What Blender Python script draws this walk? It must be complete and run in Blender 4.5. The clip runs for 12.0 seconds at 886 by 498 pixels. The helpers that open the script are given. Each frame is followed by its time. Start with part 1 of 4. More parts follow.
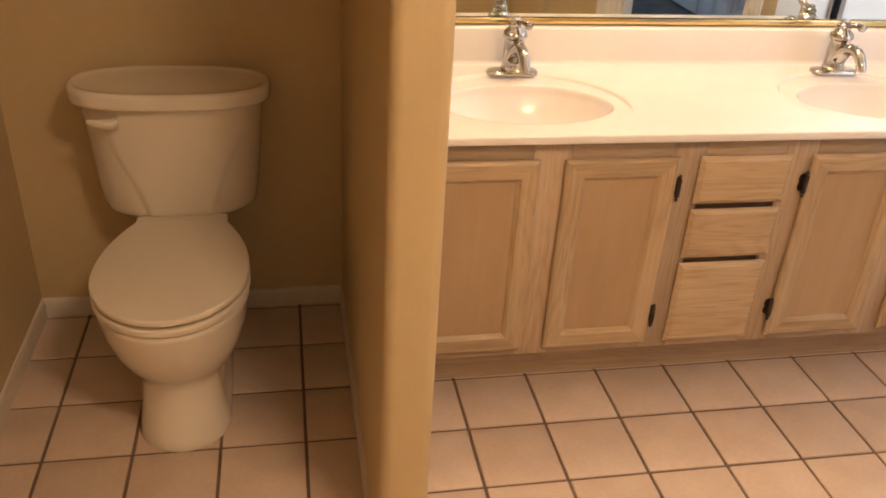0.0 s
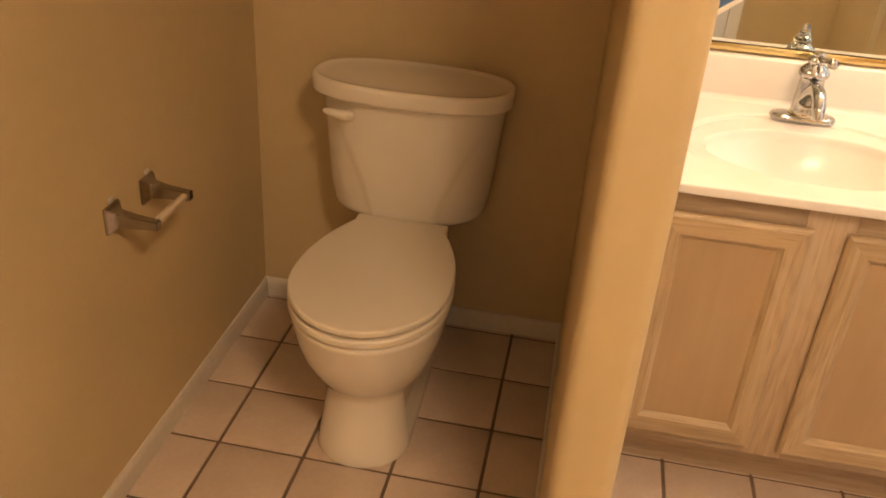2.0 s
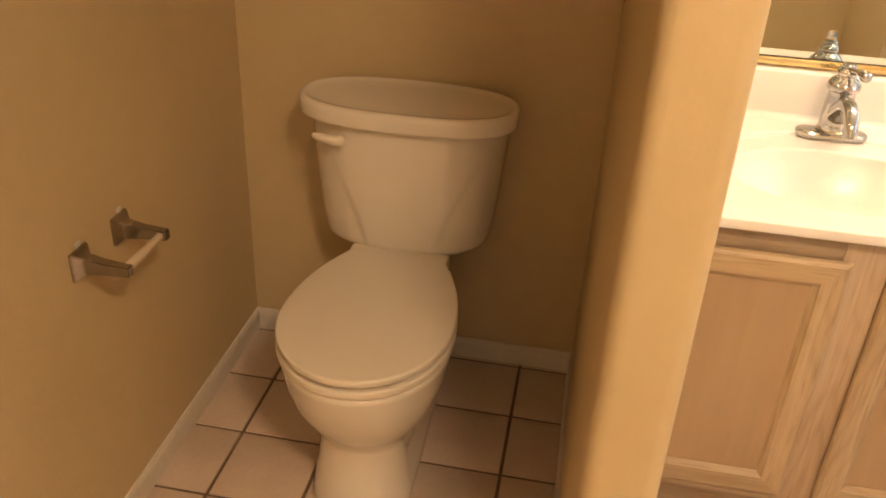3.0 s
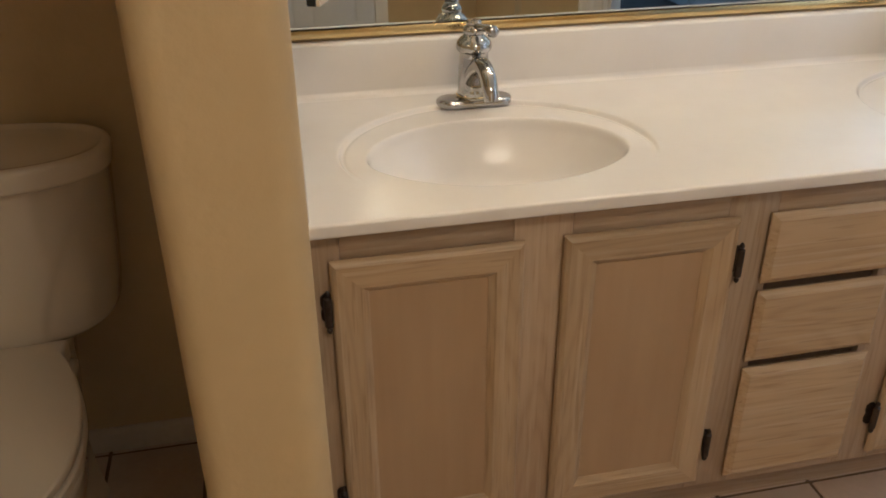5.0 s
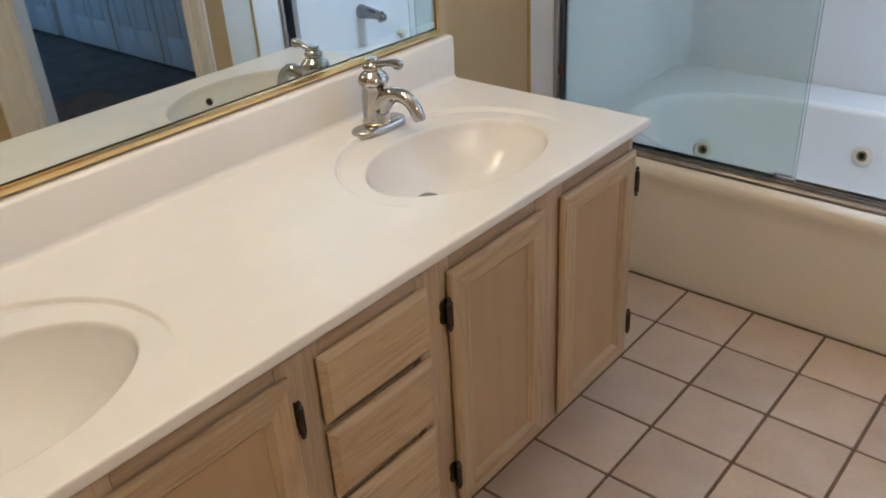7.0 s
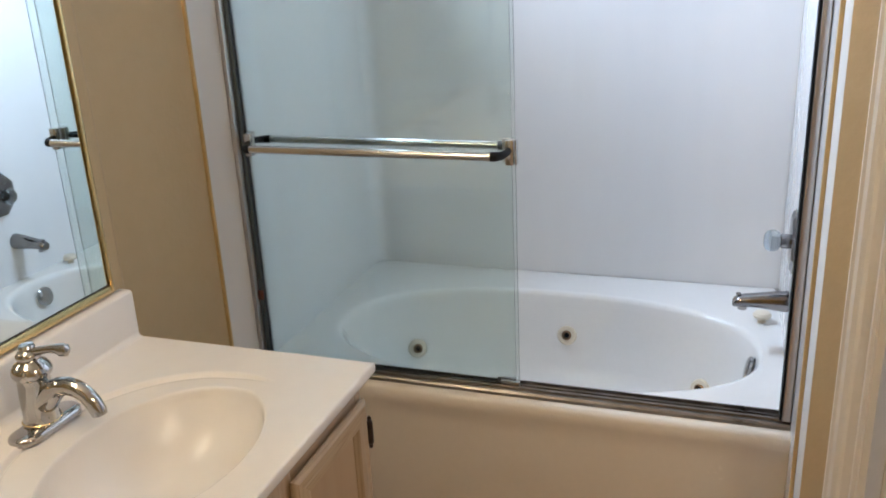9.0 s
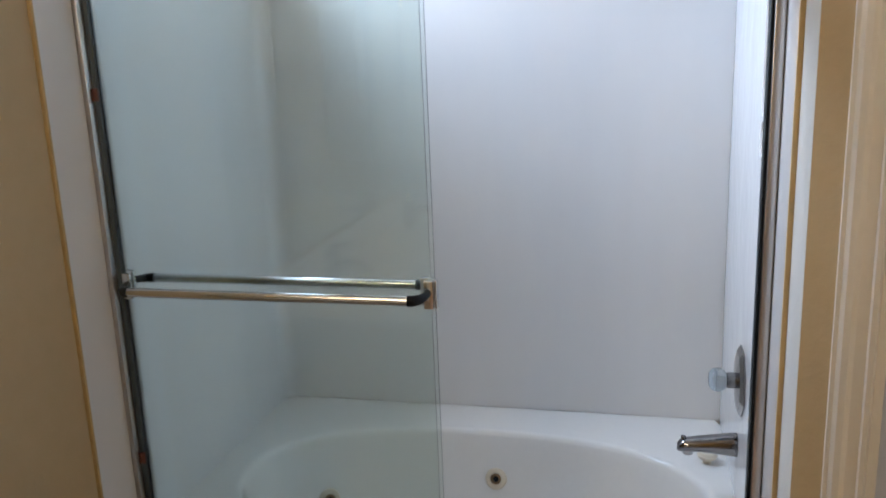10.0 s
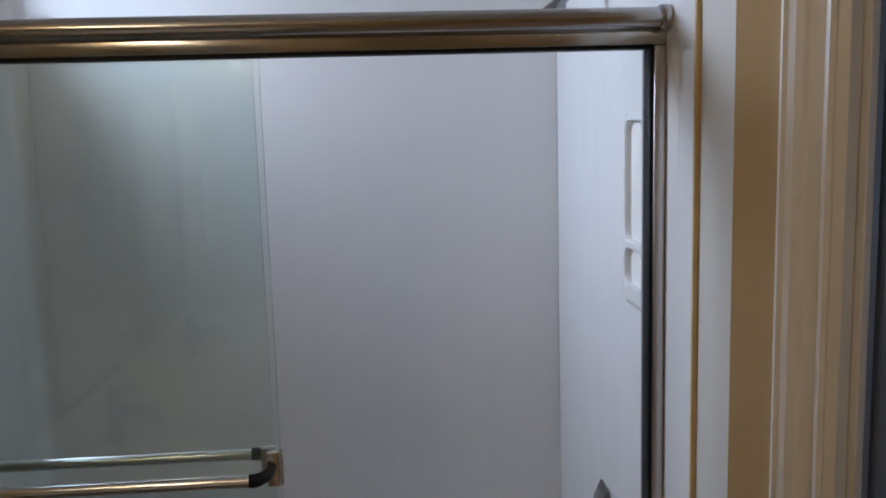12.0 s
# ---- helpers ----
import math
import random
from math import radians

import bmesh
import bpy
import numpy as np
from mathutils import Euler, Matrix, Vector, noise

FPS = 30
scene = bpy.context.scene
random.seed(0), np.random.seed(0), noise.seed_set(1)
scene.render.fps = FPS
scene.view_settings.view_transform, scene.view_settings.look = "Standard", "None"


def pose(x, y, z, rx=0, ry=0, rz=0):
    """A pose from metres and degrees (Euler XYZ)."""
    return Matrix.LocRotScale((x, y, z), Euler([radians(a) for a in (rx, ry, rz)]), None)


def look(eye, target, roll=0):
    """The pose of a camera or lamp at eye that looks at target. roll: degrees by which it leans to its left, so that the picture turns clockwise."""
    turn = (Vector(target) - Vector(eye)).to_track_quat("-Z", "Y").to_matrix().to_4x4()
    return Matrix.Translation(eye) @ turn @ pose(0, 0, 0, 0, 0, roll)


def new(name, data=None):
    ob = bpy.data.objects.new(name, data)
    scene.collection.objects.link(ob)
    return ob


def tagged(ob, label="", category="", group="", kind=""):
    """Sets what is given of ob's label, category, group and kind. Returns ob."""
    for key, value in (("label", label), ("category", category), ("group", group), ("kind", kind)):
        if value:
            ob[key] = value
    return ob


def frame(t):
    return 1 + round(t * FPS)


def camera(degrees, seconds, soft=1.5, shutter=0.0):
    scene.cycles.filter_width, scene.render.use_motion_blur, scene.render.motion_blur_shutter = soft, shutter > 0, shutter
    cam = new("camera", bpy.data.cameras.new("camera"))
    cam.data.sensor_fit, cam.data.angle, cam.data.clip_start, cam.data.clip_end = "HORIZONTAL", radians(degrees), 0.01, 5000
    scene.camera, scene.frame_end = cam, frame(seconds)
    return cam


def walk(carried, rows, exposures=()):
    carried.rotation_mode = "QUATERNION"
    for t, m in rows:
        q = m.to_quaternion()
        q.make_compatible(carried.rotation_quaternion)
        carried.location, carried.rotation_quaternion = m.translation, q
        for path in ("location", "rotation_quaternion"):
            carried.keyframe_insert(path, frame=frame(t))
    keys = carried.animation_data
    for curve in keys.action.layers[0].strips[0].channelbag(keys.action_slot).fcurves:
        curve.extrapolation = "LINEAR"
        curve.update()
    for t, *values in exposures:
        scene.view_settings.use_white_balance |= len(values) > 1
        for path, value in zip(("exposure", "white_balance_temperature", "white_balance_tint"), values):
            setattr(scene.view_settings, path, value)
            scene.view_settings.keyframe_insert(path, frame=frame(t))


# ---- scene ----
cam = camera(55.1, 12.0, soft=1.8)
PATH = [
    (0, (0.616, -1.873, 1.494), (0.964, -0.162, 0.518), 3.4),
    (0.5, (0.688, -1.793, 1.482), (0.767, -0.052, 0.5), 3.9),
    (1, (0.715, -1.735, 1.455), (0.634, 0.005, 0.472), 4.2),
    (1.5, (0.736, -1.692, 1.442), (0.555, 0.042, 0.462), 4.4),
    (2, (0.732, -1.637, 1.427), (0.461, 0.084, 0.446), 4.1),
    (2.5, (0.706, -1.56, 1.429), (0.387, 0.151, 0.443), 3.4),
    (4.5, (0.786, -1.224, 1.32), (0.96, 0.522, 0.36), -0.2),
    (5, (0.847, -1.166, 1.298), (1.215, 0.557, 0.353), -0.5),
    (5.5, (0.893, -1.096, 1.316), (1.461, 0.563, 0.356), -1.3),
    (6, (0.929, -1.01, 1.345), (1.799, 0.503, 0.369), -2.2),
    (6.5, (0.947, -0.949, 1.395), (2.057, 0.392, 0.411), -2.9),
    (7, (0.98, -0.922, 1.454), (2.281, 0.24, 0.475), -3.4),
    (7.5, (1.045, -0.892, 1.464), (2.5, 0.133, 0.551), -3.3),
    (9.5, (1.339, -0.71, 1.554), (3.184, -0.183, 0.988), -2.5),
    (10, (1.496, -0.681, 1.575), (3.387, -0.226, 1.11), -2.2),
    (10.5, (1.596, -0.65, 1.597), (3.516, -0.234, 1.223), -1.8),
    (11, (1.647, -0.558, 1.624), (3.597, -0.247, 1.304), -1.5),
    (11.5, (1.691, -0.459, 1.635), (3.668, -0.329, 1.357), -1.6),
    (12, (1.749, -0.457, 1.631), (3.727, -0.581, 1.36), -1.6),
]
EXPOSURES = [(0.0, 0.77, 6200, 19), (1.0, 0.93, 6480, 18), (1.5, 0.88, 6500, 17), (2.7, 1.20, 6350, 14), (4.5, 0.58, 5050, 9), (5.0, -0.05, 4950, 7), (5.5, 0.12, 4750, 6), (6.5, 0.06, 4680, 5), (7.5, 0.09, 4850, 5), (9.5, -0.10, 5080, 7), (10.0, -0.56, 5080, 7), (10.5, -0.86, 4880, 7), (11.0, -1.30, 5080, 9), (11.5, -1.40, 5120, 9), (12.0, -1.52, 5200, 10)]
walk(cam, [(t, look(eye, target, roll)) for t, eye, target, roll in PATH], EXPOSURES)

# strengths of the bulbs and of the daylight in the two windows
BULB, DOME, TUB_DAY, BED_DAY = 54.0, 46.0, 19.0, 12.0

# world, sun, large lights
world = bpy.data.worlds.new("sky")
scene.world = world
world.use_nodes = True
wn = world.node_tree
sky = wn.nodes.new("ShaderNodeTexSky")
sky.sky_type, sky.sun_disc, sky.sun_elevation, sky.sun_rotation = "NISHITA", False, radians(38), radians(150)
wn.links.new(sky.outputs[0], wn.nodes["Background"].inputs[0])
wn.nodes["Background"].inputs[1].default_value = 0.1


def area_lamp(name, m, sx, sy, watts, colour):
    data = bpy.data.lights.new(name, "AREA")
    data.shape, data.size, data.size_y, data.energy, data.color = "RECTANGLE", sx, sy, watts, colour
    ob = new(name, data)
    ob.matrix_world = m
    return ob


area_lamp("tub_window_daylight", look((3.74, 0.60, 2.17), (3.62, -0.25, 1.78)), 0.46, 0.30, TUB_DAY, (0.95, 0.968, 1.0)).data.spread = radians(108)
area_lamp("bedroom_window_daylight", look((2.08, -4.0, 1.5), (3.6, -3.7, 1.2)), 1.1, 1.1, BED_DAY, (0.55, 0.75, 1.0))


# ---- materials ----
def base_mat(name, rough=0.5, metal=0.0):
    m = bpy.data.materials.new(name)
    m.use_nodes = True
    b = m.node_tree.nodes["Principled BSDF"]
    b.inputs["Roughness"].default_value, b.inputs["Metallic"].default_value = rough, metal
    return m, m.node_tree, b


def grainy(name, c1, c2, rough=0.5, metal=0.0, scale=(6, 6, 6), fine=(60, 60, 60), mix=0.35, bump=0.0, bump_scale=None, rough_var=0.08, per_object=0.0, coat=0.0, detail=4.0, bump_dist=0.002):
    """A surface with two scales of colour variation, uneven gloss and fine relief."""
    m, t, b = base_mat(name, rough, metal)
    N, L = t.nodes, t.links
    co = N.new("ShaderNodeTexCoord")

    def noise_at(s, d=4.0):
        mp, nz = N.new("ShaderNodeMapping"), N.new("ShaderNodeTexNoise")
        mp.inputs["Scale"].default_value = s
        nz.inputs["Scale"].default_value, nz.inputs["Detail"].default_value = 1.0, d
        L.new(co.outputs["Object"], mp.inputs["Vector"])
        L.new(mp.outputs["Vector"], nz.inputs["Vector"])
        return nz.outputs["Fac"]

    big, small = noise_at(scale, 3.0), noise_at(fine, detail)
    mixf = N.new("ShaderNodeMix")
    mixf.data_type = "FLOAT"
    mixf.inputs[0].default_value = mix
    L.new(big, mixf.inputs[2])
    L.new(small, mixf.inputs[3])
    ramp = N.new("ShaderNodeValToRGB")
    ramp.color_ramp.elements[0].position, ramp.color_ramp.elements[1].position = 0.34, 0.66
    ramp.color_ramp.elements[0].color, ramp.color_ramp.elements[1].color = (*c1, 1), (*c2, 1)
    L.new(mixf.outputs[0], ramp.inputs[0])
    out = ramp.outputs[0]
    if per_object:
        info, hsv, mul = N.new("ShaderNodeObjectInfo"), N.new("ShaderNodeHueSaturation"), N.new("ShaderNodeMapRange")
        mul.inputs["To Min"].default_value, mul.inputs["To Max"].default_value = 1 - per_object, 1 + per_object
        L.new(info.outputs["Random"], mul.inputs["Value"])
        L.new(mul.outputs[0], hsv.inputs["Value"])
        L.new(out, hsv.inputs["Color"])
        out = hsv.outputs[0]
    L.new(out, b.inputs["Base Color"])
    rr = N.new("ShaderNodeMapRange")
    rr.inputs["To Min"].default_value, rr.inputs["To Max"].default_value = max(0.02, rough - rough_var), rough + rough_var
    L.new(mixf.outputs[0], rr.inputs["Value"])
    L.new(rr.outputs[0], b.inputs["Roughness"])
    if bump:
        bp = N.new("ShaderNodeBump")
        bp.inputs["Strength"].default_value, bp.inputs["Distance"].default_value = bump, bump_dist
        L.new(noise_at(bump_scale or fine, detail), bp.inputs["Height"])
        L.new(bp.outputs[0], b.inputs["Normal"])
    b.inputs["Coat Weight"].default_value = coat
    return m


paint_tan = grainy("tan_wall_paint", (0.50, 0.382, 0.205), (0.54, 0.417, 0.235), 0.55, scale=(1.5, 1.5, 1.5), fine=(25, 25, 25), bump=0.25, bump_scale=(70, 70, 70), bump_dist=0.003)
paint_cream = grainy("cream_wall_paint", (0.62, 0.60, 0.55), (0.66, 0.64, 0.59), 0.5, scale=(2, 2, 2), fine=(25, 25, 25), bump=0.2, bump_scale=(70, 70, 70), bump_dist=0.003)
paint_white = grainy("white_ceiling_paint", (0.74, 0.72, 0.68), (0.80, 0.78, 0.74), 0.8, bump=0.3, bump_scale=(90, 90, 90))
baseboard_paint = grainy("dulled_baseboard_paint", (0.56, 0.50, 0.42), (0.66, 0.60, 0.52), 0.4, scale=(3, 3, 3), bump=0.08)
trim_white = grainy("white_trim_paint", (0.74, 0.71, 0.66), (0.79, 0.76, 0.72), 0.35, scale=(3, 3, 3), bump=0.08)
porcelain = grainy("biscuit_porcelain", (0.72, 0.655, 0.55), (0.74, 0.675, 0.575), 0.07, scale=(3, 3, 3), fine=(9, 9, 9), rough_var=0.01, coat=0.6)
seat_plastic = grainy("biscuit_seat_plastic", (0.71, 0.635, 0.52), (0.73, 0.655, 0.545), 0.28, scale=(4, 4, 4), fine=(10, 10, 10), rough_var=0.01)
tile_mat = grainy("beige_floor_tile", (0.53, 0.41, 0.32), (0.61, 0.485, 0.39), 0.33, scale=(9, 9, 9), fine=(70, 70, 70), bump=0.06, rough_var=0.08, per_object=0.07)
grout_mat = grainy("brown_grout", (0.13, 0.085, 0.055), (0.20, 0.135, 0.09), 0.9, scale=(10, 10, 10), fine=(200, 200, 200), bump=0.3)
marble = grainy("cream_cultured_marble", (0.785, 0.748, 0.712), (0.815, 0.782, 0.748), 0.22, scale=(4, 9, 4), fine=(30, 30, 30), rough_var=0.004)
tub_acrylic = grainy("white_tub_acrylic", (0.80, 0.78, 0.745), (0.83, 0.81, 0.775), 0.15, scale=(3, 3, 3), rough_var=0.06, coat=0.2)
apron_mat = grainy("cream_tub_apron", (0.72, 0.655, 0.56), (0.75, 0.685, 0.59), 0.25, scale=(3, 3, 3), rough_var=0.06)
surround_mat = grainy("white_tub_surround", (0.765, 0.755, 0.745), (0.79, 0.78, 0.77), 0.045, scale=(2.5, 2.5, 0.8), fine=(14, 14, 2), mix=0.5, bump=0.06, bump_scale=(9, 9, 7), rough_var=0.02, bump_dist=0.02)


def oak(name, along, light, dark, white):
    """Pickled oak: stretched growth rings, short dark pores and whitish pigment left in the grain."""
    m, t, bs = base_mat(name, 0.45)
    N, L = t.nodes, t.links
    co, info = N.new("ShaderNodeTexCoord"), N.new("ShaderNodeObjectInfo")
    shift = N.new("ShaderNodeVectorMath")
    shift.operation = "MULTIPLY_ADD"
    shift.inputs[1].default_value = (1, 1, 1)
    spread = N.new("ShaderNodeVectorMath")
    spread.operation = "SCALE"
    spread.inputs[0].default_value = (3.1, 5.7, 4.3)
    L.new(info.outputs["Random"], spread.inputs["Scale"])
    L.new(co.outputs["Object"], shift.inputs[0])
    L.new(spread.outputs[0], shift.inputs[2])

    def noise_at(across, down, detail):
        mp, nz = N.new("ShaderNodeMapping"), N.new("ShaderNodeTexNoise")
        s = [across, across, across]
        s["xyz".index(along)] = down
        mp.inputs["Scale"].default_value = s
        nz.inputs["Scale"].default_value, nz.inputs["Detail"].default_value = 1.0, detail
        L.new(shift.outputs[0], mp.inputs["Vector"])
        L.new(mp.outputs["Vector"], nz.inputs["Vector"])
        return nz.outputs["Fac"]

    def maths(op, a, v):
        n = N.new("ShaderNodeMath")
        n.operation = op
        L.new(a, n.inputs[0])
        if isinstance(v, (int, float)):
            n.inputs[1].default_value = v
        else:
            L.new(v, n.inputs[1])
        return n.outputs[0]

    rings = maths("PINGPONG", maths("MULTIPLY", noise_at(7, 0.9, 1.5), 22.0), 0.5)
    pores = noise_at(260, 9, 3.0)
    streaks = noise_at(95, 2.6, 4.0)
    patches = noise_at(9, 2.0, 3.0)

    def blend(a, col, fac):
        mx = N.new("ShaderNodeMix")
        mx.data_type = "RGBA"
        L.new(fac, mx.inputs[0])
        if isinstance(a, tuple):
            mx.inputs[6].default_value = (*a, 1)
        else:
            L.new(a, mx.inputs[6])
        mx.inputs[7].default_value = (*col, 1)
        return mx.outputs[2]

    def ranged(v, lo, hi, top_value):
        mr = N.new("ShaderNodeMapRange")
        mr.inputs["From Min"].default_value, mr.inputs["From Max"].default_value, mr.inputs["To Max"].default_value = lo, hi, top_value
        L.new(v, mr.inputs["Value"])
        return mr.outputs[0]

    out = blend(light, dark, ranged(rings, 0.20, 0.5, 0.30))
    out = blend(out, white, ranged(patches, 0.40, 0.72, 0.35))
    out = blend(out, white, ranged(streaks, 0.50, 0.66, 0.50))
    out = blend(out, dark, ranged(pores, 0.56, 0.70, 0.50))
    tone, board = N.new("ShaderNodeHueSaturation"), N.new("ShaderNodeMapRange")
    board.inputs["To Min"].default_value, board.inputs["To Max"].default_value = 0.86, 1.10
    L.new(info.outputs["Random"], board.inputs["Value"])
    L.new(board.outputs[0], tone.inputs["Value"])
    L.new(out, tone.inputs["Color"])
    out = tone.outputs[0]
    L.new(out, bs.inputs["Base Color"])
    bp = N.new("ShaderNodeBump")
    bp.inputs["Strength"].default_value, bp.inputs["Distance"].default_value = 0.25, 0.002
    L.new(pores, bp.inputs["Height"])
    L.new(bp.outputs[0], bs.inputs["Normal"])
    return m


wood_v = oak("pickled_oak_upright_grain", "z", (0.45, 0.322, 0.183), (0.25, 0.162, 0.086), (0.55, 0.44, 0.305))
wood_h = oak("pickled_oak_level_grain", "x", (0.45, 0.322, 0.183), (0.25, 0.162, 0.086), (0.55, 0.44, 0.305))
frame_v = oak("pickled_oak_face_frame_upright", "z", (0.43, 0.315, 0.205), (0.28, 0.19, 0.115), (0.53, 0.43, 0.32))
frame_h = oak("pickled_oak_face_frame_level", "x", (0.43, 0.315, 0.205), (0.28, 0.19, 0.115), (0.53, 0.43, 0.32))
wood_panel = grainy("pickled_oak_panel", (0.385, 0.26, 0.145), (0.465, 0.33, 0.195), 0.42, scale=(8, 8, 1.6), fine=(60, 60, 3), mix=0.2, bump=0.04, rough_var=0.08, detail=6)
# oak with the shade of the drawer gaps put into its colour
wood_dark = grainy("shade_darkened_oak_rail", (0.16, 0.11, 0.075), (0.22, 0.155, 0.11), 0.6, scale=(20, 20, 3), fine=(100, 100, 6))
chrome = grainy("polished_chrome", (0.44, 0.43, 0.42), (0.52, 0.51, 0.50), 0.06, 1.0, scale=(8, 8, 8), rough_var=0.04)
alu = grainy("bright_aluminium", (0.38, 0.37, 0.36), (0.47, 0.46, 0.45), 0.18, 1.0, scale=(3, 3, 3), fine=(4, 120, 120), rough_var=0.08)
bar_chrome = grainy("bright_chrome_bar", (0.66, 0.65, 0.64), (0.74, 0.73, 0.72), 0.16, 1.0, scale=(8, 8, 8), rough_var=0.05)
# chrome with a lower base colour, for the tub fittings
dark_chrome = grainy("dark_toned_chrome", (0.22, 0.21, 0.21), (0.33, 0.32, 0.32), 0.09, 1.0, scale=(12, 12, 12), rough_var=0.05)
track_metal = grainy("grimy_bronze_track", (0.20, 0.175, 0.15), (0.32, 0.29, 0.26), 0.30, 1.0, scale=(4, 12, 4), fine=(90, 20, 90), rough_var=0.1)
alu_dull = grainy("dull_aluminium", (0.48, 0.46, 0.44), (0.56, 0.54, 0.52), 0.34, 1.0, scale=(3, 3, 3), fine=(120, 120, 5), rough_var=0.08)
nickel = grainy("satin_nickel", (0.32, 0.30, 0.27), (0.42, 0.39, 0.36), 0.13, 1.0, scale=(30, 30, 30), rough_var=0.1)
gold = grainy("polished_brass", (0.66, 0.51, 0.23), (0.76, 0.60, 0.30), 0.2, 1.0, scale=(12, 12, 12), rough_var=0.06)
aged_brass = grainy("brown_aged_brass", (0.22, 0.14, 0.08), (0.34, 0.23, 0.14), 0.3, 1.0, scale=(40, 40, 40))
dark_bronze = grainy("dark_bronze_hinge", (0.035, 0.026, 0.02), (0.07, 0.05, 0.04), 0.45, 0.6, scale=(60, 60, 60))
rubber = grainy("black_rubber", (0.004, 0.004, 0.005), (0.012, 0.013, 0.014), 0.5, scale=(30, 30, 30))
rubber.node_tree.nodes["Principled BSDF"].inputs["Specular IOR Level"].default_value = 0.2
gasket_grey = grainy("slate_grey_vinyl_gasket", (0.045, 0.058, 0.066), (0.065, 0.080, 0.088), 0.45, scale=(30, 30, 6))
caulk = grainy("yellowed_caulk", (0.50, 0.35, 0.13), (0.60, 0.44, 0.20), 0.5, scale=(30, 30, 8))
carpet = grainy("dark_carpet", (0.10, 0.09, 0.085), (0.16, 0.145, 0.135), 0.95, scale=(8, 8, 8), fine=(250, 250, 250), bump=0.8, bump_dist=0.01)
door_paint = grainy("white_door_paint", (0.68, 0.69, 0.70), (0.74, 0.75, 0.76), 0.4, scale=(3, 3, 3), bump=0.05)
red_clip = grainy("brown_plastic_bumper", (0.10, 0.035, 0.025), (0.14, 0.055, 0.04), 0.5)
beige_plastic = grainy("cream_plastic", (0.68, 0.60, 0.46), (0.72, 0.64, 0.50), 0.35)
roller_mat = grainy("tan_plastic_roller", (0.50, 0.40, 0.27), (0.56, 0.46, 0.33), 0.4)


def mirror_mat(name):
    m, t, b = base_mat(name, 0.015, 1.0)
    b.inputs["Base Color"].default_value = (0.70, 0.745, 0.725, 1)
    return m


def glass_mat(name, tint, rough=0.0):
    m, t, b = base_mat(name, rough)
    b.inputs["Base Color"].default_value = (*tint, 1)
    b.inputs["Transmission Weight"].default_value, b.inputs["IOR"].default_value = 1.0, 1.45
    return m


def glow_mat(name, colour, strength):
    m, t, b = base_mat(name, 0.3)
    b.inputs["Base Color"].default_value = (0.9, 0.9, 0.9, 1)
    b.inputs["Emission Color"].default_value, b.inputs["Emission Strength"].default_value = (*colour, 1), strength
    return m


mirror_glass = mirror_mat("silvered_mirror")
door_glass = glass_mat("pale_green_glass", (0.905, 0.955, 0.932))
clear_plastic = glass_mat("clear_acrylic_knob", (0.52, 0.57, 0.61), 0.04)
frosted = glass_mat("frosted_window_glass", (0.95, 0.97, 1.0), 0.4)
bulb_mat = glow_mat("lit_warm_bulb", (1.0, 0.72, 0.42), BULB)
dome_mat = glow_mat("lit_frosted_diffuser", (1.0, 0.72, 0.42), DOME)


# ---- mesh helpers ----
def add_box(bm, lo, hi, bevel=0.0, seg=2, turn=None):
    ret = bmesh.ops.create_cube(bm, size=1.0)
    vs = ret["verts"]
    lo, hi = Vector(lo), Vector(hi)
    for v in vs:
        v.co = Vector([lo[i] + (v.co[i] + 0.5) * (hi[i] - lo[i]) for i in range(3)])
    es = list({e for v in vs for e in v.link_edges})
    if bevel:
        r = bmesh.ops.bevel(bm, geom=es, offset=bevel, segments=seg, affect="EDGES", profile=0.5)
        vs = list({v for f in r["faces"] for v in f.verts} | {v for v in vs if v.is_valid})
    if turn is not None:
        bmesh.ops.transform(bm, matrix=turn, verts=vs)
    return vs


def box_bm(lo, hi, bevel=0.0, seg=2, turn=None):
    bm = bmesh.new()
    add_box(bm, lo, hi, bevel, seg, turn)
    return bm


def loft(bm, rings, cap_start=True, cap_end=True, closed=True):
    """Skin a list of rings of points, all of one count."""
    rows = [[bm.verts.new(p) for p in ring] for ring in rings]
    n = len(rows[0])
    for a, b in zip(rows, rows[1:]):
        for i in range(n if closed else n - 1):
            j = (i + 1) % n
            bm.faces.new((a[i], a[j], b[j], b[i]))
    if cap_start:
        bm.faces.new(rows[0][::-1])
    if cap_end:
        bm.faces.new(rows[-1])
    bmesh.ops.recalc_face_normals(bm, faces=bm.faces)
    return rows


def lathe(bm, profile, centre, axis="z", n=28):
    """Turn a profile of (radius, height) round an axis through centre."""
    rings = []
    for r, h in profile:
        ring = []
        for k in range(n):
            a = 2 * math.pi * k / n
            u, v = r * math.cos(a), r * math.sin(a)
            d = {"z": (u, v, h), "y": (u, h, v), "x": (h, u, v)}[axis]
            ring.append(Vector(centre) + Vector(d))
        rings.append(ring)
    loft(bm, rings)


def tube(bm, pts, radii, n=14):
    """A round tube along points."""
    rings, up = [], Vector((0, 0, 1))
    pts = [Vector(p) for p in pts]
    for i, p in enumerate(pts):
        d = (pts[min(i + 1, len(pts) - 1)] - pts[max(i - 1, 0)]).normalized()
        side = d.cross(up)
        if side.length < 1e-3:
            side = d.cross(Vector((0, 1, 0)))
        side.normalize()
        over = side.cross(d)
        r = radii[i] if isinstance(radii, (list, tuple)) else radii
        rings.append([p + r * (math.cos(2 * math.pi * k / n) * side + math.sin(2 * math.pi * k / n) * over) for k in range(n)])
    loft(bm, rings)


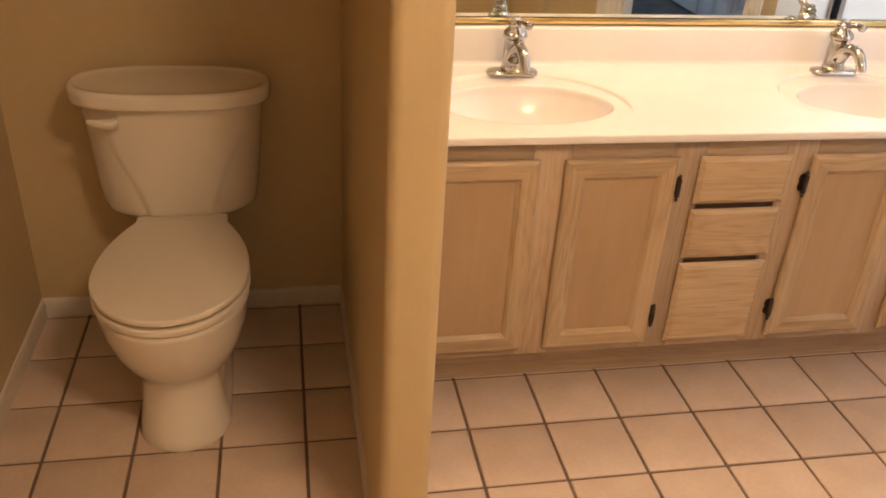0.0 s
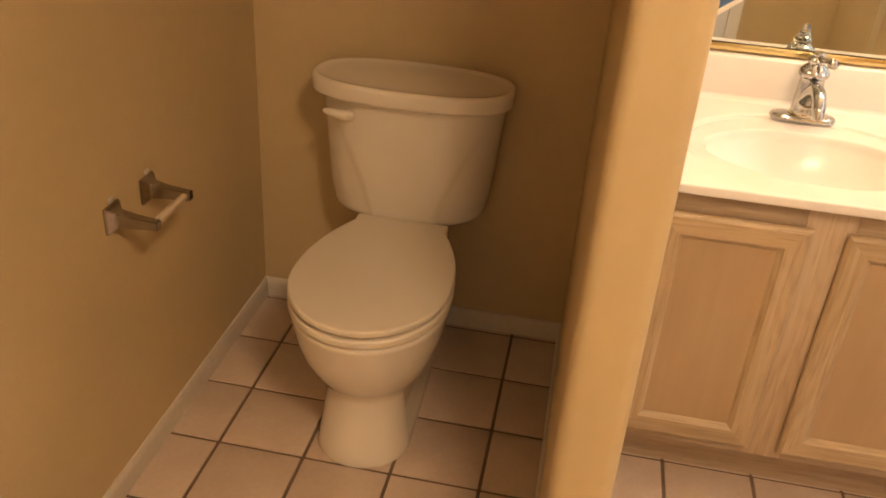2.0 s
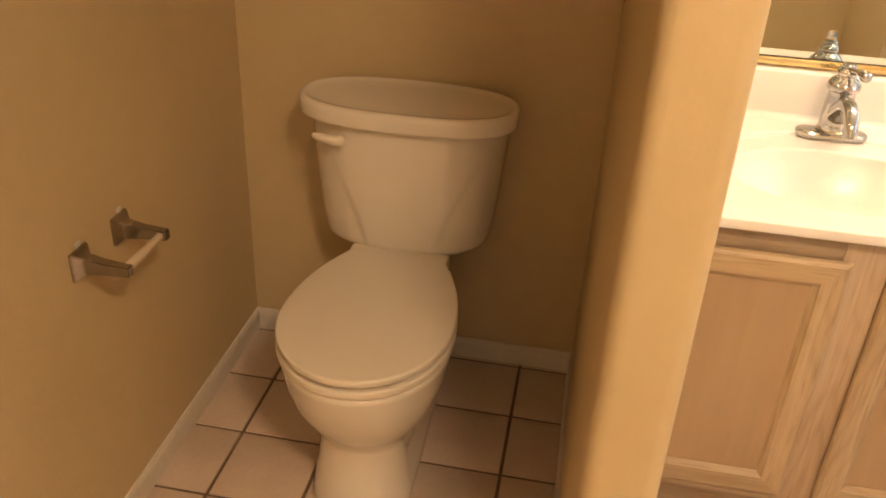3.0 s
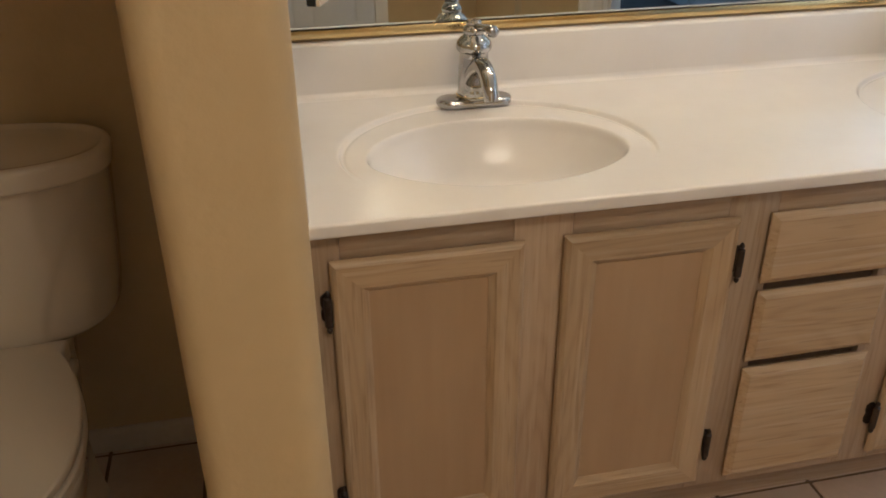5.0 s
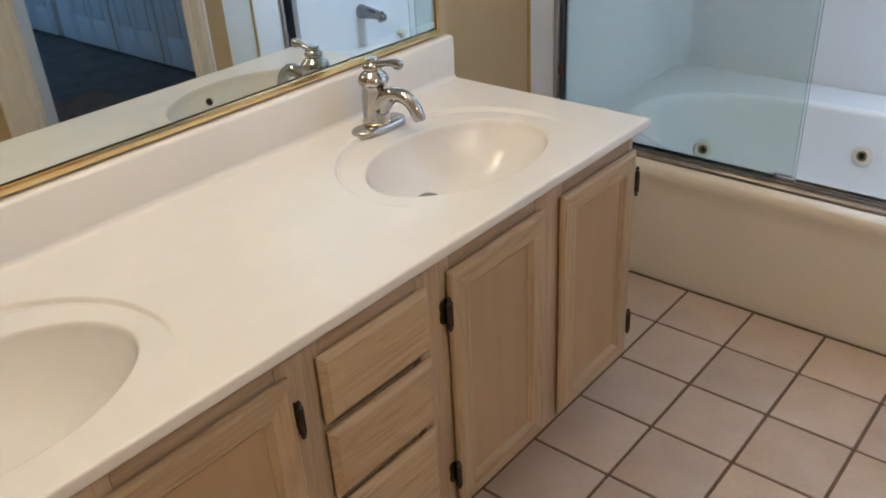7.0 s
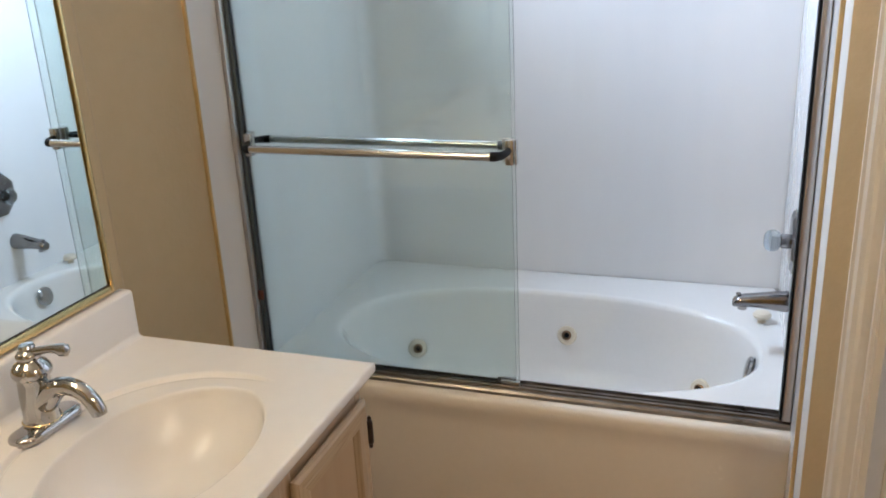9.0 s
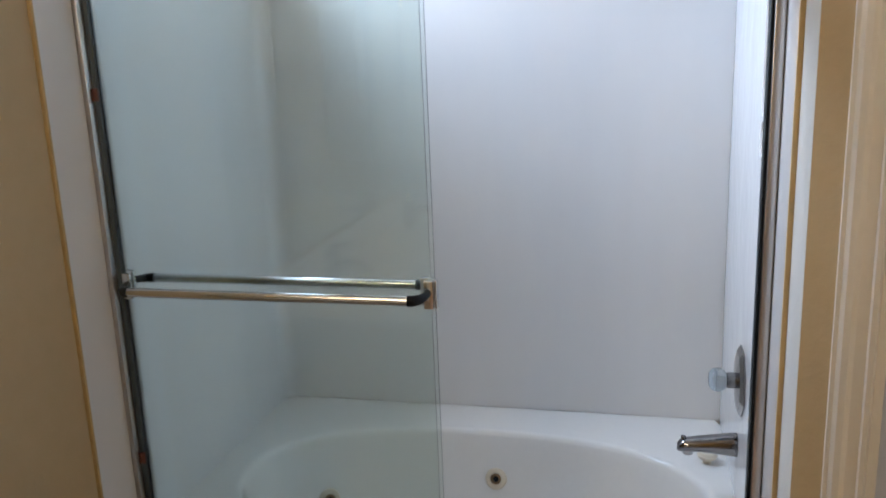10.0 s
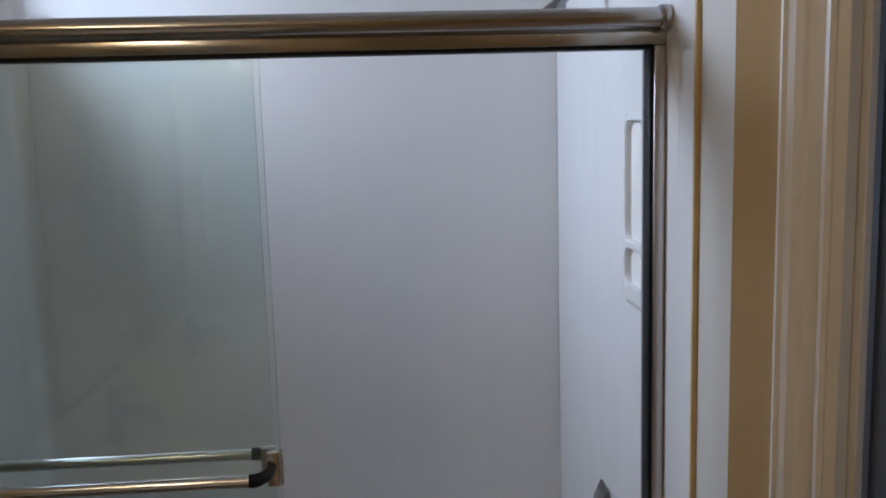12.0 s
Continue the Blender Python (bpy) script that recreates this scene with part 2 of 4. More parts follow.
def super_ring(cx, cy, rx, ry, z, power=2.0, n=64):
    out = []
    for k in range(n):
        a = 2 * math.pi * k / n
        c, s = math.cos(a), math.sin(a)
        out.append((cx + rx * math.copysign(abs(c) ** (2 / power), c), cy + ry * math.copysign(abs(s) ** (2 / power), s), z))
    return out


ROOT = {}


def link(name, bm, material, smooth=True, angle=40):
    me = bpy.data.meshes.new(name)
    bm.to_mesh(me)
    bm.free()
    me.materials.append(material)
    if smooth:
        me.shade_smooth()
        me.set_sharp_from_angle(angle=radians(angle))
    return me


def thing(name, at, label, category, group=""):
    ob = tagged(new(name), label, category, group)
    ob.empty_display_size = 0.05
    ob.location = at
    ROOT[ob.name] = Vector(at)
    return ob


def part(name, bm, material, parent, label="", smooth=True, angle=40):
    """Link a bmesh, drawn in world places, as one mesh under a thing or a part."""
    base = ROOT[parent.name]
    bmesh.ops.translate(bm, vec=-base, verts=bm.verts)
    ob = new(name, link(name, bm, material, smooth, angle))
    ob.parent = parent
    ROOT[ob.name] = base
    if label:
        ob["label"] = label
    return ob


def structure(name, bm, material, label, category, smooth=False):
    ob = new(name, link(name, bm, material, smooth))
    ROOT[ob.name] = Vector((0, 0, 0))
    return tagged(ob, label, category, kind="structure")


# ---- the room ----
CEIL = 2.44
WEST, NORTH, VAN, TUBN, TUBS, BACK = -0.130, 0.437, 0.455, 0.53, -0.935, -2.5
PART_L, PART_R, PART_END = 0.767, 0.866, -0.655
TUB_BACK = 4.09
DIAG = Vector((2.90, TUBS, 0))
DD = Vector((-math.sqrt(0.5), -math.sqrt(0.5), 0))
DIAG_M = Matrix.Translation(DIAG) @ Matrix.Rotation(math.atan2(DD.y, DD.x), 4, "Z")   # local x along the wall, local y away from the bedroom

grout = structure("floor", box_bm((-0.3, -2.7, -0.12), (3.2, 0.66, -0.004)), grout_mat, "beige square tiled bathroom floor with brown grout", "floor")
structure("ceiling", box_bm((-0.4, -5.8, CEIL), (4.4, 1.0, CEIL + 0.15)), paint_white, "white painted ceiling", "ceiling")
structure("wall_west", box_bm((WEST - 0.12, BACK - 0.12, 0), (WEST, NORTH + 0.12, CEIL)), paint_tan, "tan painted wall beside the toilet", "wall")
structure("wall_north_toilet", box_bm((WEST, NORTH, 0), (PART_R - 0.01, NORTH + 0.12, CEIL)), paint_tan, "tan painted wall behind the toilet", "wall")


def rounded_wall(x0, x1, y0, y1, r, corners):
    """An upright wall slab whose named corners are rounded."""
    pts = []
    for sx, sy, name in ((0, 0, "a"), (1, 0, "b"), (1, 1, "c"), (0, 1, "d")):
        x, y = (x0, x1)[sx], (y0, y1)[sy]
        if name in corners:
            cx, cy = x + (r if sx == 0 else -r), y + (r if sy == 0 else -r)
            start = {"a": 180, "b": 270, "c": 0, "d": 90}[name]
            for k in range(9):
                a = radians(start + 90 * k / 8)
                pts.append((cx + r * math.cos(a), cy + r * math.sin(a)))
        else:
            pts.append((x, y))
    bm = bmesh.new()
    loft(bm, [[(x, y, z) for x, y in pts] for z in (0, CEIL)])
    return bm


structure("partition_wall", rounded_wall(PART_L, PART_R, PART_END, VAN, 0.023, "ab"), paint_tan, "tan partition wall with rounded bullnose corners beside the toilet", "wall", smooth=True)
structure("wall_north_vanity", rounded_wall(PART_R, 2.60, VAN, VAN + 0.16, 0.02, "b"), paint_tan, "tan painted wall behind the vanity mirror", "wall", smooth=True)
structure("wall_north_beside_tub", box_bm((2.57, TUBN, 0), (3.04, TUBN + 0.12, CEIL)), paint_tan, "tan painted wall between vanity and bathtub", "wall")

# north wall of the tub alcove, with a high window
WX0, WX1, WZ0, WZ1 = 3.47, 4.05, 1.985, 2.36
bm = bmesh.new()
add_box(bm, (3.04, TUBN, 0), (WX0, TUBN + 0.12, CEIL))
add_box(bm, (WX1, TUBN, 0), (TUB_BACK + 0.12, TUBN + 0.12, CEIL))
add_box(bm, (WX0, TUBN, 0), (WX1, TUBN + 0.12, WZ0))
add_box(bm, (WX0, TUBN, WZ1), (WX1, TUBN + 0.12, CEIL))
structure("wall_north_tub", bm, paint_white, "white wall at the end of the bathtub with a small high window", "wall")
structure("wall_east_tub", box_bm((TUB_BACK, TUBS - 0.12, 0), (TUB_BACK + 0.12, TUBN, CEIL)), paint_white, "white wall behind the bathtub", "wall")
structure("wall_south_tub", box_bm((3.03, TUBS - 0.12, 0), (TUB_BACK, TUBS, CEIL)), paint_white, "white wall at the tap end of the bathtub", "wall")
structure("wall_south_return", box_bm((2.90, TUBS - 0.1, 0), (3.03, TUBS, CEIL)), paint_cream, "cream painted wall return beside the bathtub", "wall")

# slanting wall with the bedroom doorway
D0, D1, DH = 0.134, 0.774, 2.04
bm = bmesh.new()
add_box(bm, (0.0, 0.0, 0), (D0, 0.11, CEIL), turn=DIAG_M)
add_box(bm, (D1, 0.0, 0), (1.2, 0.11, CEIL), turn=DIAG_M)
add_box(bm, (D0, 0.0, DH), (D1, 0.11, CEIL), turn=DIAG_M)
structure("wall_doorway", bm, paint_tan, "tan slanting wall with the bedroom doorway", "wall")
bm = bmesh.new()
add_box(bm, (2.02, -3.4, 0), (2.14, -1.784, CEIL))
add_box(bm, (2.02, -5.5, 0), (2.14, -4.6, CEIL))
add_box(bm, (2.02, -4.6, 0), (2.14, -3.4, 0.9))
add_box(bm, (2.02, -4.6, 2.1), (2.14, -3.4, CEIL))
structure("wall_east_entry", bm, paint_tan, "tan painted wall beside the doorway with a bedroom window opening", "wall")
structure("wall_south", box_bm((WEST, BACK - 0.12, 0), (2.02, BACK, CEIL)), paint_tan, "tan painted wall opposite the vanity", "wall")


def base_run(x0, y0, x1, y1, inward, name="baseboard"):
    """A low white skirting with a rounded top edge along a wall."""
    a, b = Vector((x0, y0, 0)), Vector((x1, y1, 0))
    n = Vector(inward)
    prof = [(0, 0), (0.009, 0), (0.009, 0.046), (0.007, 0.055), (0.004, 0.060), (0, 0.061)]
    bm = bmesh.new()
    loft(bm, [[p + n * u + Vector((0, 0, v)) for u, v in prof] for p in (a, b)])
    ob = structure(name, bm, baseboard_paint, "low off-white painted baseboard along the wall", "baseboard")
    return ob


base_run(WEST, BACK, WEST, NORTH, (1, 0, 0))
base_run(WEST, NORTH, PART_L, NORTH, (0, -1, 0))
base_run(PART_L, NORTH, PART_L, PART_END + 0.03, (-1, 0, 0))
base_run(2.60, TUBN, 3.04, TUBN, (0, -1, 0))
base_run(0.2, BACK, 0.62, BACK, (0, 1, 0))


def casing(name, x0, x1, flip):
    """A moulded casing board on the slanting wall, with stepped ridges."""
    prof = [(0, 0), (0, 0.010), (0.006, 0.014), (0.012, 0.010), (0.030, 0.012), (0.036, 0.017), (0.046, 0.019), (0.056, 0.017), (0.062, 0.019), (0.066, 0.016), (0.066, 0)]
    w = x1 - x0
    pts = [((x1 - u / 0.066 * w) if flip else (x0 + u / 0.066 * w), -v) for u, v in prof]
    bm = bmesh.new()
    loft(bm, [[DIAG_M @ Vector((x, y, z)) for x, y in pts] for z in (0, DH + 0.065)])
    return structure(name, bm, trim_white, "white moulded casing beside the bedroom doorway", "door casing")


casing("door_casing", 0.066, 0.132, True)
casing("door_casing", 0.776, 0.906, False)
bm = box_bm((0.066, -0.016, DH), (0.906, -0.001, DH + 0.065), 0.004, turn=DIAG_M)
structure("door_casing_head", bm, trim_white, "white casing above the bedroom doorway", "door casing")
bm = bmesh.new()
add_box(bm, (D0 - 0.002, -0.003, 0), (D0 + 0.014, 0.114, DH), turn=DIAG_M)
add_box(bm, (D0 + 0.014, 0.045, 0), (D0 + 0.026, 0.08, DH), 0.002, turn=DIAG_M)
add_box(bm, (D1 - 0.014, -0.003, 0), (D1 + 0.002, 0.114, DH), turn=DIAG_M)
structure("door_jamb", bm, trim_white, "white door jamb lining with a stop strip", "door jamb")
hinge = thing("door_hinge", DIAG_M @ Vector((D1 - 0.016, 0.06, 0.22)), "dark metal door hinge on the white jamb", "hinge")
part("leaf", box_bm((D1 - 0.018, 0.055, 0.17), (D1 - 0.0135, 0.10, 0.27), turn=DIAG_M), dark_bronze, hinge)
bm = bmesh.new()
lathe(bm, [(0.006, 0), (0.006, 0.10)], DIAG_M @ Vector((D1 - 0.02, 0.105, 0.17)), n=10)
part("knuckle", bm, dark_bronze, hinge)

# bedroom beyond the doorway
structure("bedroom_carpet", box_bm((2.02, -5.5, -0.10), (4.0, -1.04, -0.006)), carpet, "dark grey carpet in the bedroom", "carpet")
structure("wall_bedroom_east", box_bm((3.70, -5.5, 0), (3.82, -1.055, CEIL)), door_paint, "pale wall behind the closet doors in the bedroom", "wall")
bm = box_bm((2.02, -5.62, 0), (3.82, -5.5, CEIL))
structure("wall_bedroom_south", bm, door_paint, "pale far wall of the bedroom", "wall")


def panel_door(name, y0, y1, x, label, axis="x", group=""):
    """A six panel door leaf, facing -x (or +y), with raised panels as parts."""
    w = y1 - y0
    root = thing(name, (x, (y0 + y1) / 2, 0.0) if axis == "x" else ((y0 + y1) / 2, x, 0.0), label, "door", group)

    def put(a0, a1, z0, z1, d0, d1, bev):
        if axis == "x":
            return box_bm((x - d1, a0, z0), (x - d0, a1, z1), bev)
        return box_bm((a0, x + d0, z0), (a1, x + d1, z1), bev)

    part("slab", put(y0 + 0.003, y1 - 0.003, 0.012, 2.02, 0.0, 0.030, 0.002), door_paint, root)
    st = min(0.11, w * 0.16)
    half = (w - 3 * st) / 2
    for z0, z1 in ((0.20, 0.86), (1.02, 1.58), (1.70, 1.92)):
        for k in range(2):
            a = y0 + st + k * (half + st)
            bm = put(a, a + half, z0, z1, 0.0301, 0.0385, 0.007)
            part("raised_panel", bm, door_paint, root)
    for a0, a1 in ((y0 + 0.004, y0 + st - 0.008), (y0 + st + half + 0.008, y0 + 2 * st + half - 0.008), (y1 - st + 0.008, y1 - 0.004)):
        part("stile", put(a0, a1, 0.014, 2.018, 0.0301, 0.0365, 0.003), door_paint, root)
    for z0, z1 in ((0.014, 0.192), (0.868, 1.012), (1.588, 1.692), (1.928, 2.018)):
        part("rail", put(y0 + st - 0.008, y1 - st + 0.008, z0, z1, 0.0301, 0.0355, 0.003), door_paint, root)
    return root


for y0, y1 in ((-1.61, -1.07), (-2.16, -1.62), (-2.71, -2.17), (-3.22, -2.72), (-3.75, -3.23), (-4.55, -3.98)):
    panel_door("closet_door", y0, y1, 3.70, "white panelled closet door in dim blue light above the carpet", group="closet doors")
panel_door("linen_door", 0.70, 1.46, BACK, "closed white panelled door in the tan wall", axis="y")
bm = box_bm((1.462, BACK, 0), (1.53, BACK + 0.02, 2.10), 0.004)
structure("linen_door_casing", bm, trim_white, "white casing beside the panelled door", "door casing")
bm = box_bm((0.63, BACK, 0), (0.698, BACK + 0.02, 2.10), 0.004)
structure("linen_door_casing", bm, trim_white, "white casing beside the panelled door", "door casing")

# small high window
win = thing("window_1", ((WX0 + WX1) / 2, TUBN + 0.06, WZ0), "small high bathroom window with frosted glass", "window")
tagged(win, kind="structure")
for n, lo, hi in (("window_sill", (WX0, TUBN + 0.02, WZ0), (WX1, TUBN + 0.11, WZ0 + 0.025)), ("window_head", (WX0, TUBN + 0.04, WZ1 - 0.025), (WX1, TUBN + 0.10, WZ1)),
                  ("window_stile", (WX0, TUBN + 0.04, WZ0 + 0.025), (WX0 + 0.025, TUBN + 0.10, WZ1 - 0.025)), ("window_stile", (WX1 - 0.025, TUBN + 0.04, WZ0 + 0.025), (WX1, TUBN + 0.10, WZ1 - 0.025))):
    part(n, box_bm(lo, hi, 0.003), trim_white, win)
pane = part("pane", box_bm((WX0 + 0.026, TUBN + 0.085, WZ0 + 0.026), (WX1 - 0.026, TUBN + 0.089, WZ1 - 0.026)), frosted, win)
pane.visible_shadow = False

# ---- vanity light bar ----
bar = thing("vanity_light_bar", (1.72, VAN, 2.02), "brass vanity light bar with lit round bulbs above the mirror", "wall lamp")
part("back_plate", box_bm((1.27, VAN - 0.028, 1.995), (2.17, VAN - 0.001, 2.095), 0.006), gold, bar)
for k in range(5):
    x = 1.36 + 0.18 * k
    bm = bmesh.new()
    lathe(bm, [(0.03, 0), (0.03, -0.012), (0.021, -0.018), (0.02, -0.034)], (x, VAN - 0.028, 2.045), "y", 20)
    part("socket", bm, gold, bar)
    bm = bmesh.new()
    bmesh.ops.create_uvsphere(bm, u_segments=20, v_segments=12, radius=0.045, matrix=Matrix.Translation((x, VAN - 0.105, 2.045)))
    part("bulb", bm, bulb_mat, bar, "lit warm round bulb")

# ---- ceiling light ----
LX, LY = 1.30, -1.80
ceil_light = thing("ceiling_light", (LX, LY, CEIL), "round flush ceiling light with a lit frosted glass dome", "ceiling lamp")
bm = bmesh.new()
lathe(bm, [(0.12, 0.0), (0.205, 0.0), (0.207, -0.008), (0.204, -0.024), (0.196, -0.028)], (LX, LY, CEIL - 0.001), n=48)
part("rim", bm, trim_white, ceil_light)
bm = bmesh.new()
lathe(bm, [(0.194, -0.020), (0.192, -0.040), (0.175, -0.062), (0.140, -0.080), (0.090, -0.092), (0.030, -0.097), (0.002, -0.0975)], (LX, LY, CEIL - 0.001), n=48)
part("dome", bm, dome_mat, ceil_light, "lit frosted glass dome")

# ---- mirror ----
MX0, MX1, MZ0, MZ1 = 0.874, 2.545, 0.892, 1.93
mir = thing("wall_mirror", ((MX0 + MX1) / 2, VAN, MZ0), "wide wall mirror with a thin brass frame above the vanity", "mirror")
part("mirror_glass", box_bm((MX0 + 0.012, VAN - 0.006, MZ0 + 0.012), (MX1 - 0.012, VAN - 0.001, MZ1 - 0.012)), mirror_glass, mir, smooth=False)


def frame_bar(x0, x1, z0, z1):
    bm = box_bm((x0, VAN - 0.0125, z0), (x1, VAN - 0.0015, z1), 0.0025, 2)
    return bm


part("frame_bottom", frame_bar(MX0 + 0.009, MX1 - 0.009, MZ0, MZ0 + 0.0165), gold, mir)
part("frame_lip", box_bm((MX0 + 0.009, VAN - 0.0078, MZ0 + 0.0167), (MX1 - 0.009, VAN - 0.0015, MZ0 + 0.0186), 0.0008), dark_bronze, mir, "dark line inside the brass frame")
part("frame_top", frame_bar(MX0 + 0.009, MX1 - 0.009, MZ1 - 0.0165, MZ1), gold, mir)
part("frame_side", frame_bar(MX0, MX0 + 0.0088, MZ0, MZ1), gold, mir)
part("frame_side", frame_bar(MX1 - 0.0088, MX1, MZ0, MZ1), gold, mir)

# ---- medicine cabinet on the partition, its mirrored door ajar ----
MEDZ0, MEDZ1 = 1.04, 1.78
med = thing("medicine_cabinet", (PART_R + 0.02, 0.23, MEDZ0), "cream medicine cabinet with its mirrored door ajar on the partition", "cabinet")
part("body", box_bm((PART_R, 0.088, MEDZ0), (0.915, 0.4345, MEDZ1), 0.003), beige_plastic, med)
HINGE, DOOR_D, DOOR_N = Vector((0.931, 0.052, 0)), Vector((0.380, 0.925, 0)), Vector((0.925, -0.380, 0))


def door_slab(u0, u1, n0, n1, z0, z1):
    foot = [HINGE + DOOR_D * u + DOOR_N * n for u, n in ((u0, n0), (u1, n0), (u1, n1), (u0, n1))]
    bm = bmesh.new()
    loft(bm, [[(p.x, p.y, z) for p in foot] for z in (z0, z1)])
    return bm


d = part("door", door_slab(0.0, 0.285, -0.016, -0.003, MEDZ0 - 0.004, MEDZ1 + 0.004), rubber, med, "dark edged mirrored door standing ajar", smooth=False)
part("mirror_pane", door_slab(0.002, 0.283, -0.0029, 0.0, MEDZ0 + 0.006, MEDZ1), mirror_glass, d, smooth=False)
part("bottom_trim", door_slab(0.002, 0.283, -0.0029, 0.002, MEDZ0 - 0.004, MEDZ0 + 0.0058), beige_plastic, d, "cream strip along the foot of the door", smooth=False)

# ---- vanity cabinet ----
FY, DY = -0.090, -0.108          # face frame and door fronts
cab = thing("vanity_cabinet", (1.73, 0.17, 0.0), "pickled oak double vanity cabinet with four doors and three drawers", "cabinet")
bm = bmesh.new()
add_box(bm, (PART_R + 0.0005, FY + 0.02, 0.142), (2.556, 0.44, 0.16))
add_box(bm, (2.540, FY + 0.02, 0.16), (2.556, 0.44, 0.757))
add_box(bm, (PART_R + 0.0005, FY + 0.02, 0.16), (0.892, 0.44, 0.757))
add_box(bm, (0.892, FY + 0.021, 0.16), (2.54, FY + 0.027, 0.757))
part("body", bm, wood_v, cab, smooth=False)
part("toe_kick", box_bm((PART_R + 0.0005, 0.005, 0.0), (2.54, 0.02, 0.142)), frame_h, cab, smooth=False)
DOORS = ((0.908, 1.200, "l"), (1.262, 1.552, "r"), (1.908, 2.198, "l"), (2.260, 2.552, "r"))
# face frame: stiles between the openings, rails above and below
for x0, x1 in ((PART_R + 0.0005, 0.925), (1.185, 1.278), (1.536, 1.622), (1.838, 1.924), (2.182, 2.276), (2.536, 2.558)):
    part("face_stile", box_bm((x0, FY, 0.142), (x1, FY + 0.02, 0.757), 0.0015), frame_v, cab)
for x0, x1 in ((0.9255, 1.1845), (1.2785, 1.5355), (1.6225, 1.8375), (1.9245, 2.1815), (2.2765, 2.5355)):
    part("face_rail", box_bm((x0, FY + 0.0005, 0.70), (x1, FY + 0.02, 0.757), 0.001), frame_h, cab)
    part("face_rail", box_bm((x0, FY + 0.0005, 0.142), (x1, FY + 0.02, 0.182), 0.001), frame_h, cab)
# recessed rails behind the drawer gaps, coloured dark for the shade there
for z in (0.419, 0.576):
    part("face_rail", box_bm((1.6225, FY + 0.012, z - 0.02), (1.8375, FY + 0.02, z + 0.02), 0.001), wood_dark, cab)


def hinge_on(x, z, parent):
    """A small bronze butt hinge: a spindle with finials on two waisted leaves."""
    bm = bmesh.new()
    lathe(bm, [(0.001, -0.037), (0.0035, -0.034), (0.0045, -0.030), (0.0025, -0.027), (0.0062, -0.024), (0.0062, 0.024), (0.0025, 0.027), (0.0045, 0.030), (0.0035, 0.034), (0.001, 0.037)], (x, DY + 0.002, z), n=12)
    outline = [(0.004, -0.024), (0.0095, -0.019), (0.0105, -0.008), (0.0075, 0.0), (0.0105, 0.008), (0.0095, 0.019), (0.004, 0.024)]
    ring = [(x + u, v) for u, v in outline] + [(x - u, v) for u, v in outline[::-1]]
    loft(bm, [[(u, y, z + v) for u, v in ring] for y in (FY - 0.0004, FY - 0.0036)])
    part("hinge", bm, dark_bronze, parent, "dark bronze hinge")


def frame_side(x0, x1, z0, z1, w, k):
    """One mitred side of a door frame: rounded outer edge, flat face, sloped inner edge. k counts bottom, right, top, left."""
    rings = []
    for inset, y in ((0.008, FY - 0.0005), (0.008, FY - 0.005), (0.0, FY - 0.006), (0.0, DY + 0.008), (0.0025, DY + 0.004), (0.009, DY), (w - 0.012, DY), (w - 0.010, DY + 0.0015), (w - 0.001, DY + 0.0085), (w, DY + 0.0115)):
        c4 = [(x0 + inset, z0 + inset), (x1 - inset, z0 + inset), (x1 - inset, z1 - inset), (x0 + inset, z1 - inset)]
        a, b = c4[k], c4[(k + 1) % 4]
        rings.append([(a[0], y, a[1]), (b[0], y, b[1])])
    bm = bmesh.new()
    rows = [[bm.verts.new(p) for p in ring] for ring in rings]
    for p, q in zip(rows, rows[1:]):
        bm.faces.new((p[0], p[1], q[1], q[0]))
    bmesh.ops.recalc_face_normals(bm, faces=bm.faces)
    if sum(f.normal.y for f in bm.faces) > 0:
        bmesh.ops.reverse_faces(bm, faces=bm.faces)
    return bm


for x0, x1, side in DOORS:
    z0, z1 = 0.165, 0.712
    door = part("door", box_bm((x0 + 0.04, FY - 0.008, z0 + 0.04), (x1 - 0.04, FY - 0.002, z1 - 0.04)), wood_panel, cab, "pickled oak framed cabinet door", smooth=False)
    for k in range(4):
        part(("rail", "stile")[k % 2], frame_side(x0, x1, z0, z1, 0.056, k), (wood_h, wood_v)[k % 2], door, angle=25)
    for z in (0.255, 0.632):
        hinge_on(x0 - 0.006 if side == "l" else x1 + 0.006, z, door)
for z0, z1 in ((0.584, 0.712), (0.427, 0.568), (0.165, 0.411)):
    e, x0, x1 = 0.012, 1.607, 1.853
    bm = bmesh.new()
    outer = [(x0, z0), (x1, z0), (x1, z1), (x0, z1)]
    inner = [(x0 + e, z0 + e), (x1 - e, z0 + e), (x1 - e, z1 - e), (x0 + e, z1 - e)]
    shrunk = [(x0 + 0.008, z0 + 0.008), (x1 - 0.008, z0 + 0.008), (x1 - 0.008, z1 - 0.008), (x0 + 0.008, z1 - 0.008)]
    loft(bm, [[(u, FY - 0.0005, v) for u, v in shrunk], [(u, FY - 0.005, v) for u, v in shrunk], [(u, FY - 0.006, v) for u, v in outer], [(u, DY + 0.008, v) for u, v in outer], [(u, DY, v) for u, v in inner]])
    part("drawer_front", bm, wood_h, cab, "bevelled pickled oak drawer front", smooth=False)

# ---- vanity top with two moulded bowls ----
CZ, CX0, CX1, CY0, CY1 = 0.78, PART_R + 0.001, 2.575, -0.12, 0.437
SINKS = ((1.217, 0.112), (2.205, 0.112))
SRX, SRY, SDEEP = 0.212, 0.150, 0.123
top = thing("countertop", (1.72, 0.16, 0.755), "cream cultured marble vanity top with two oval basins", "countertop")


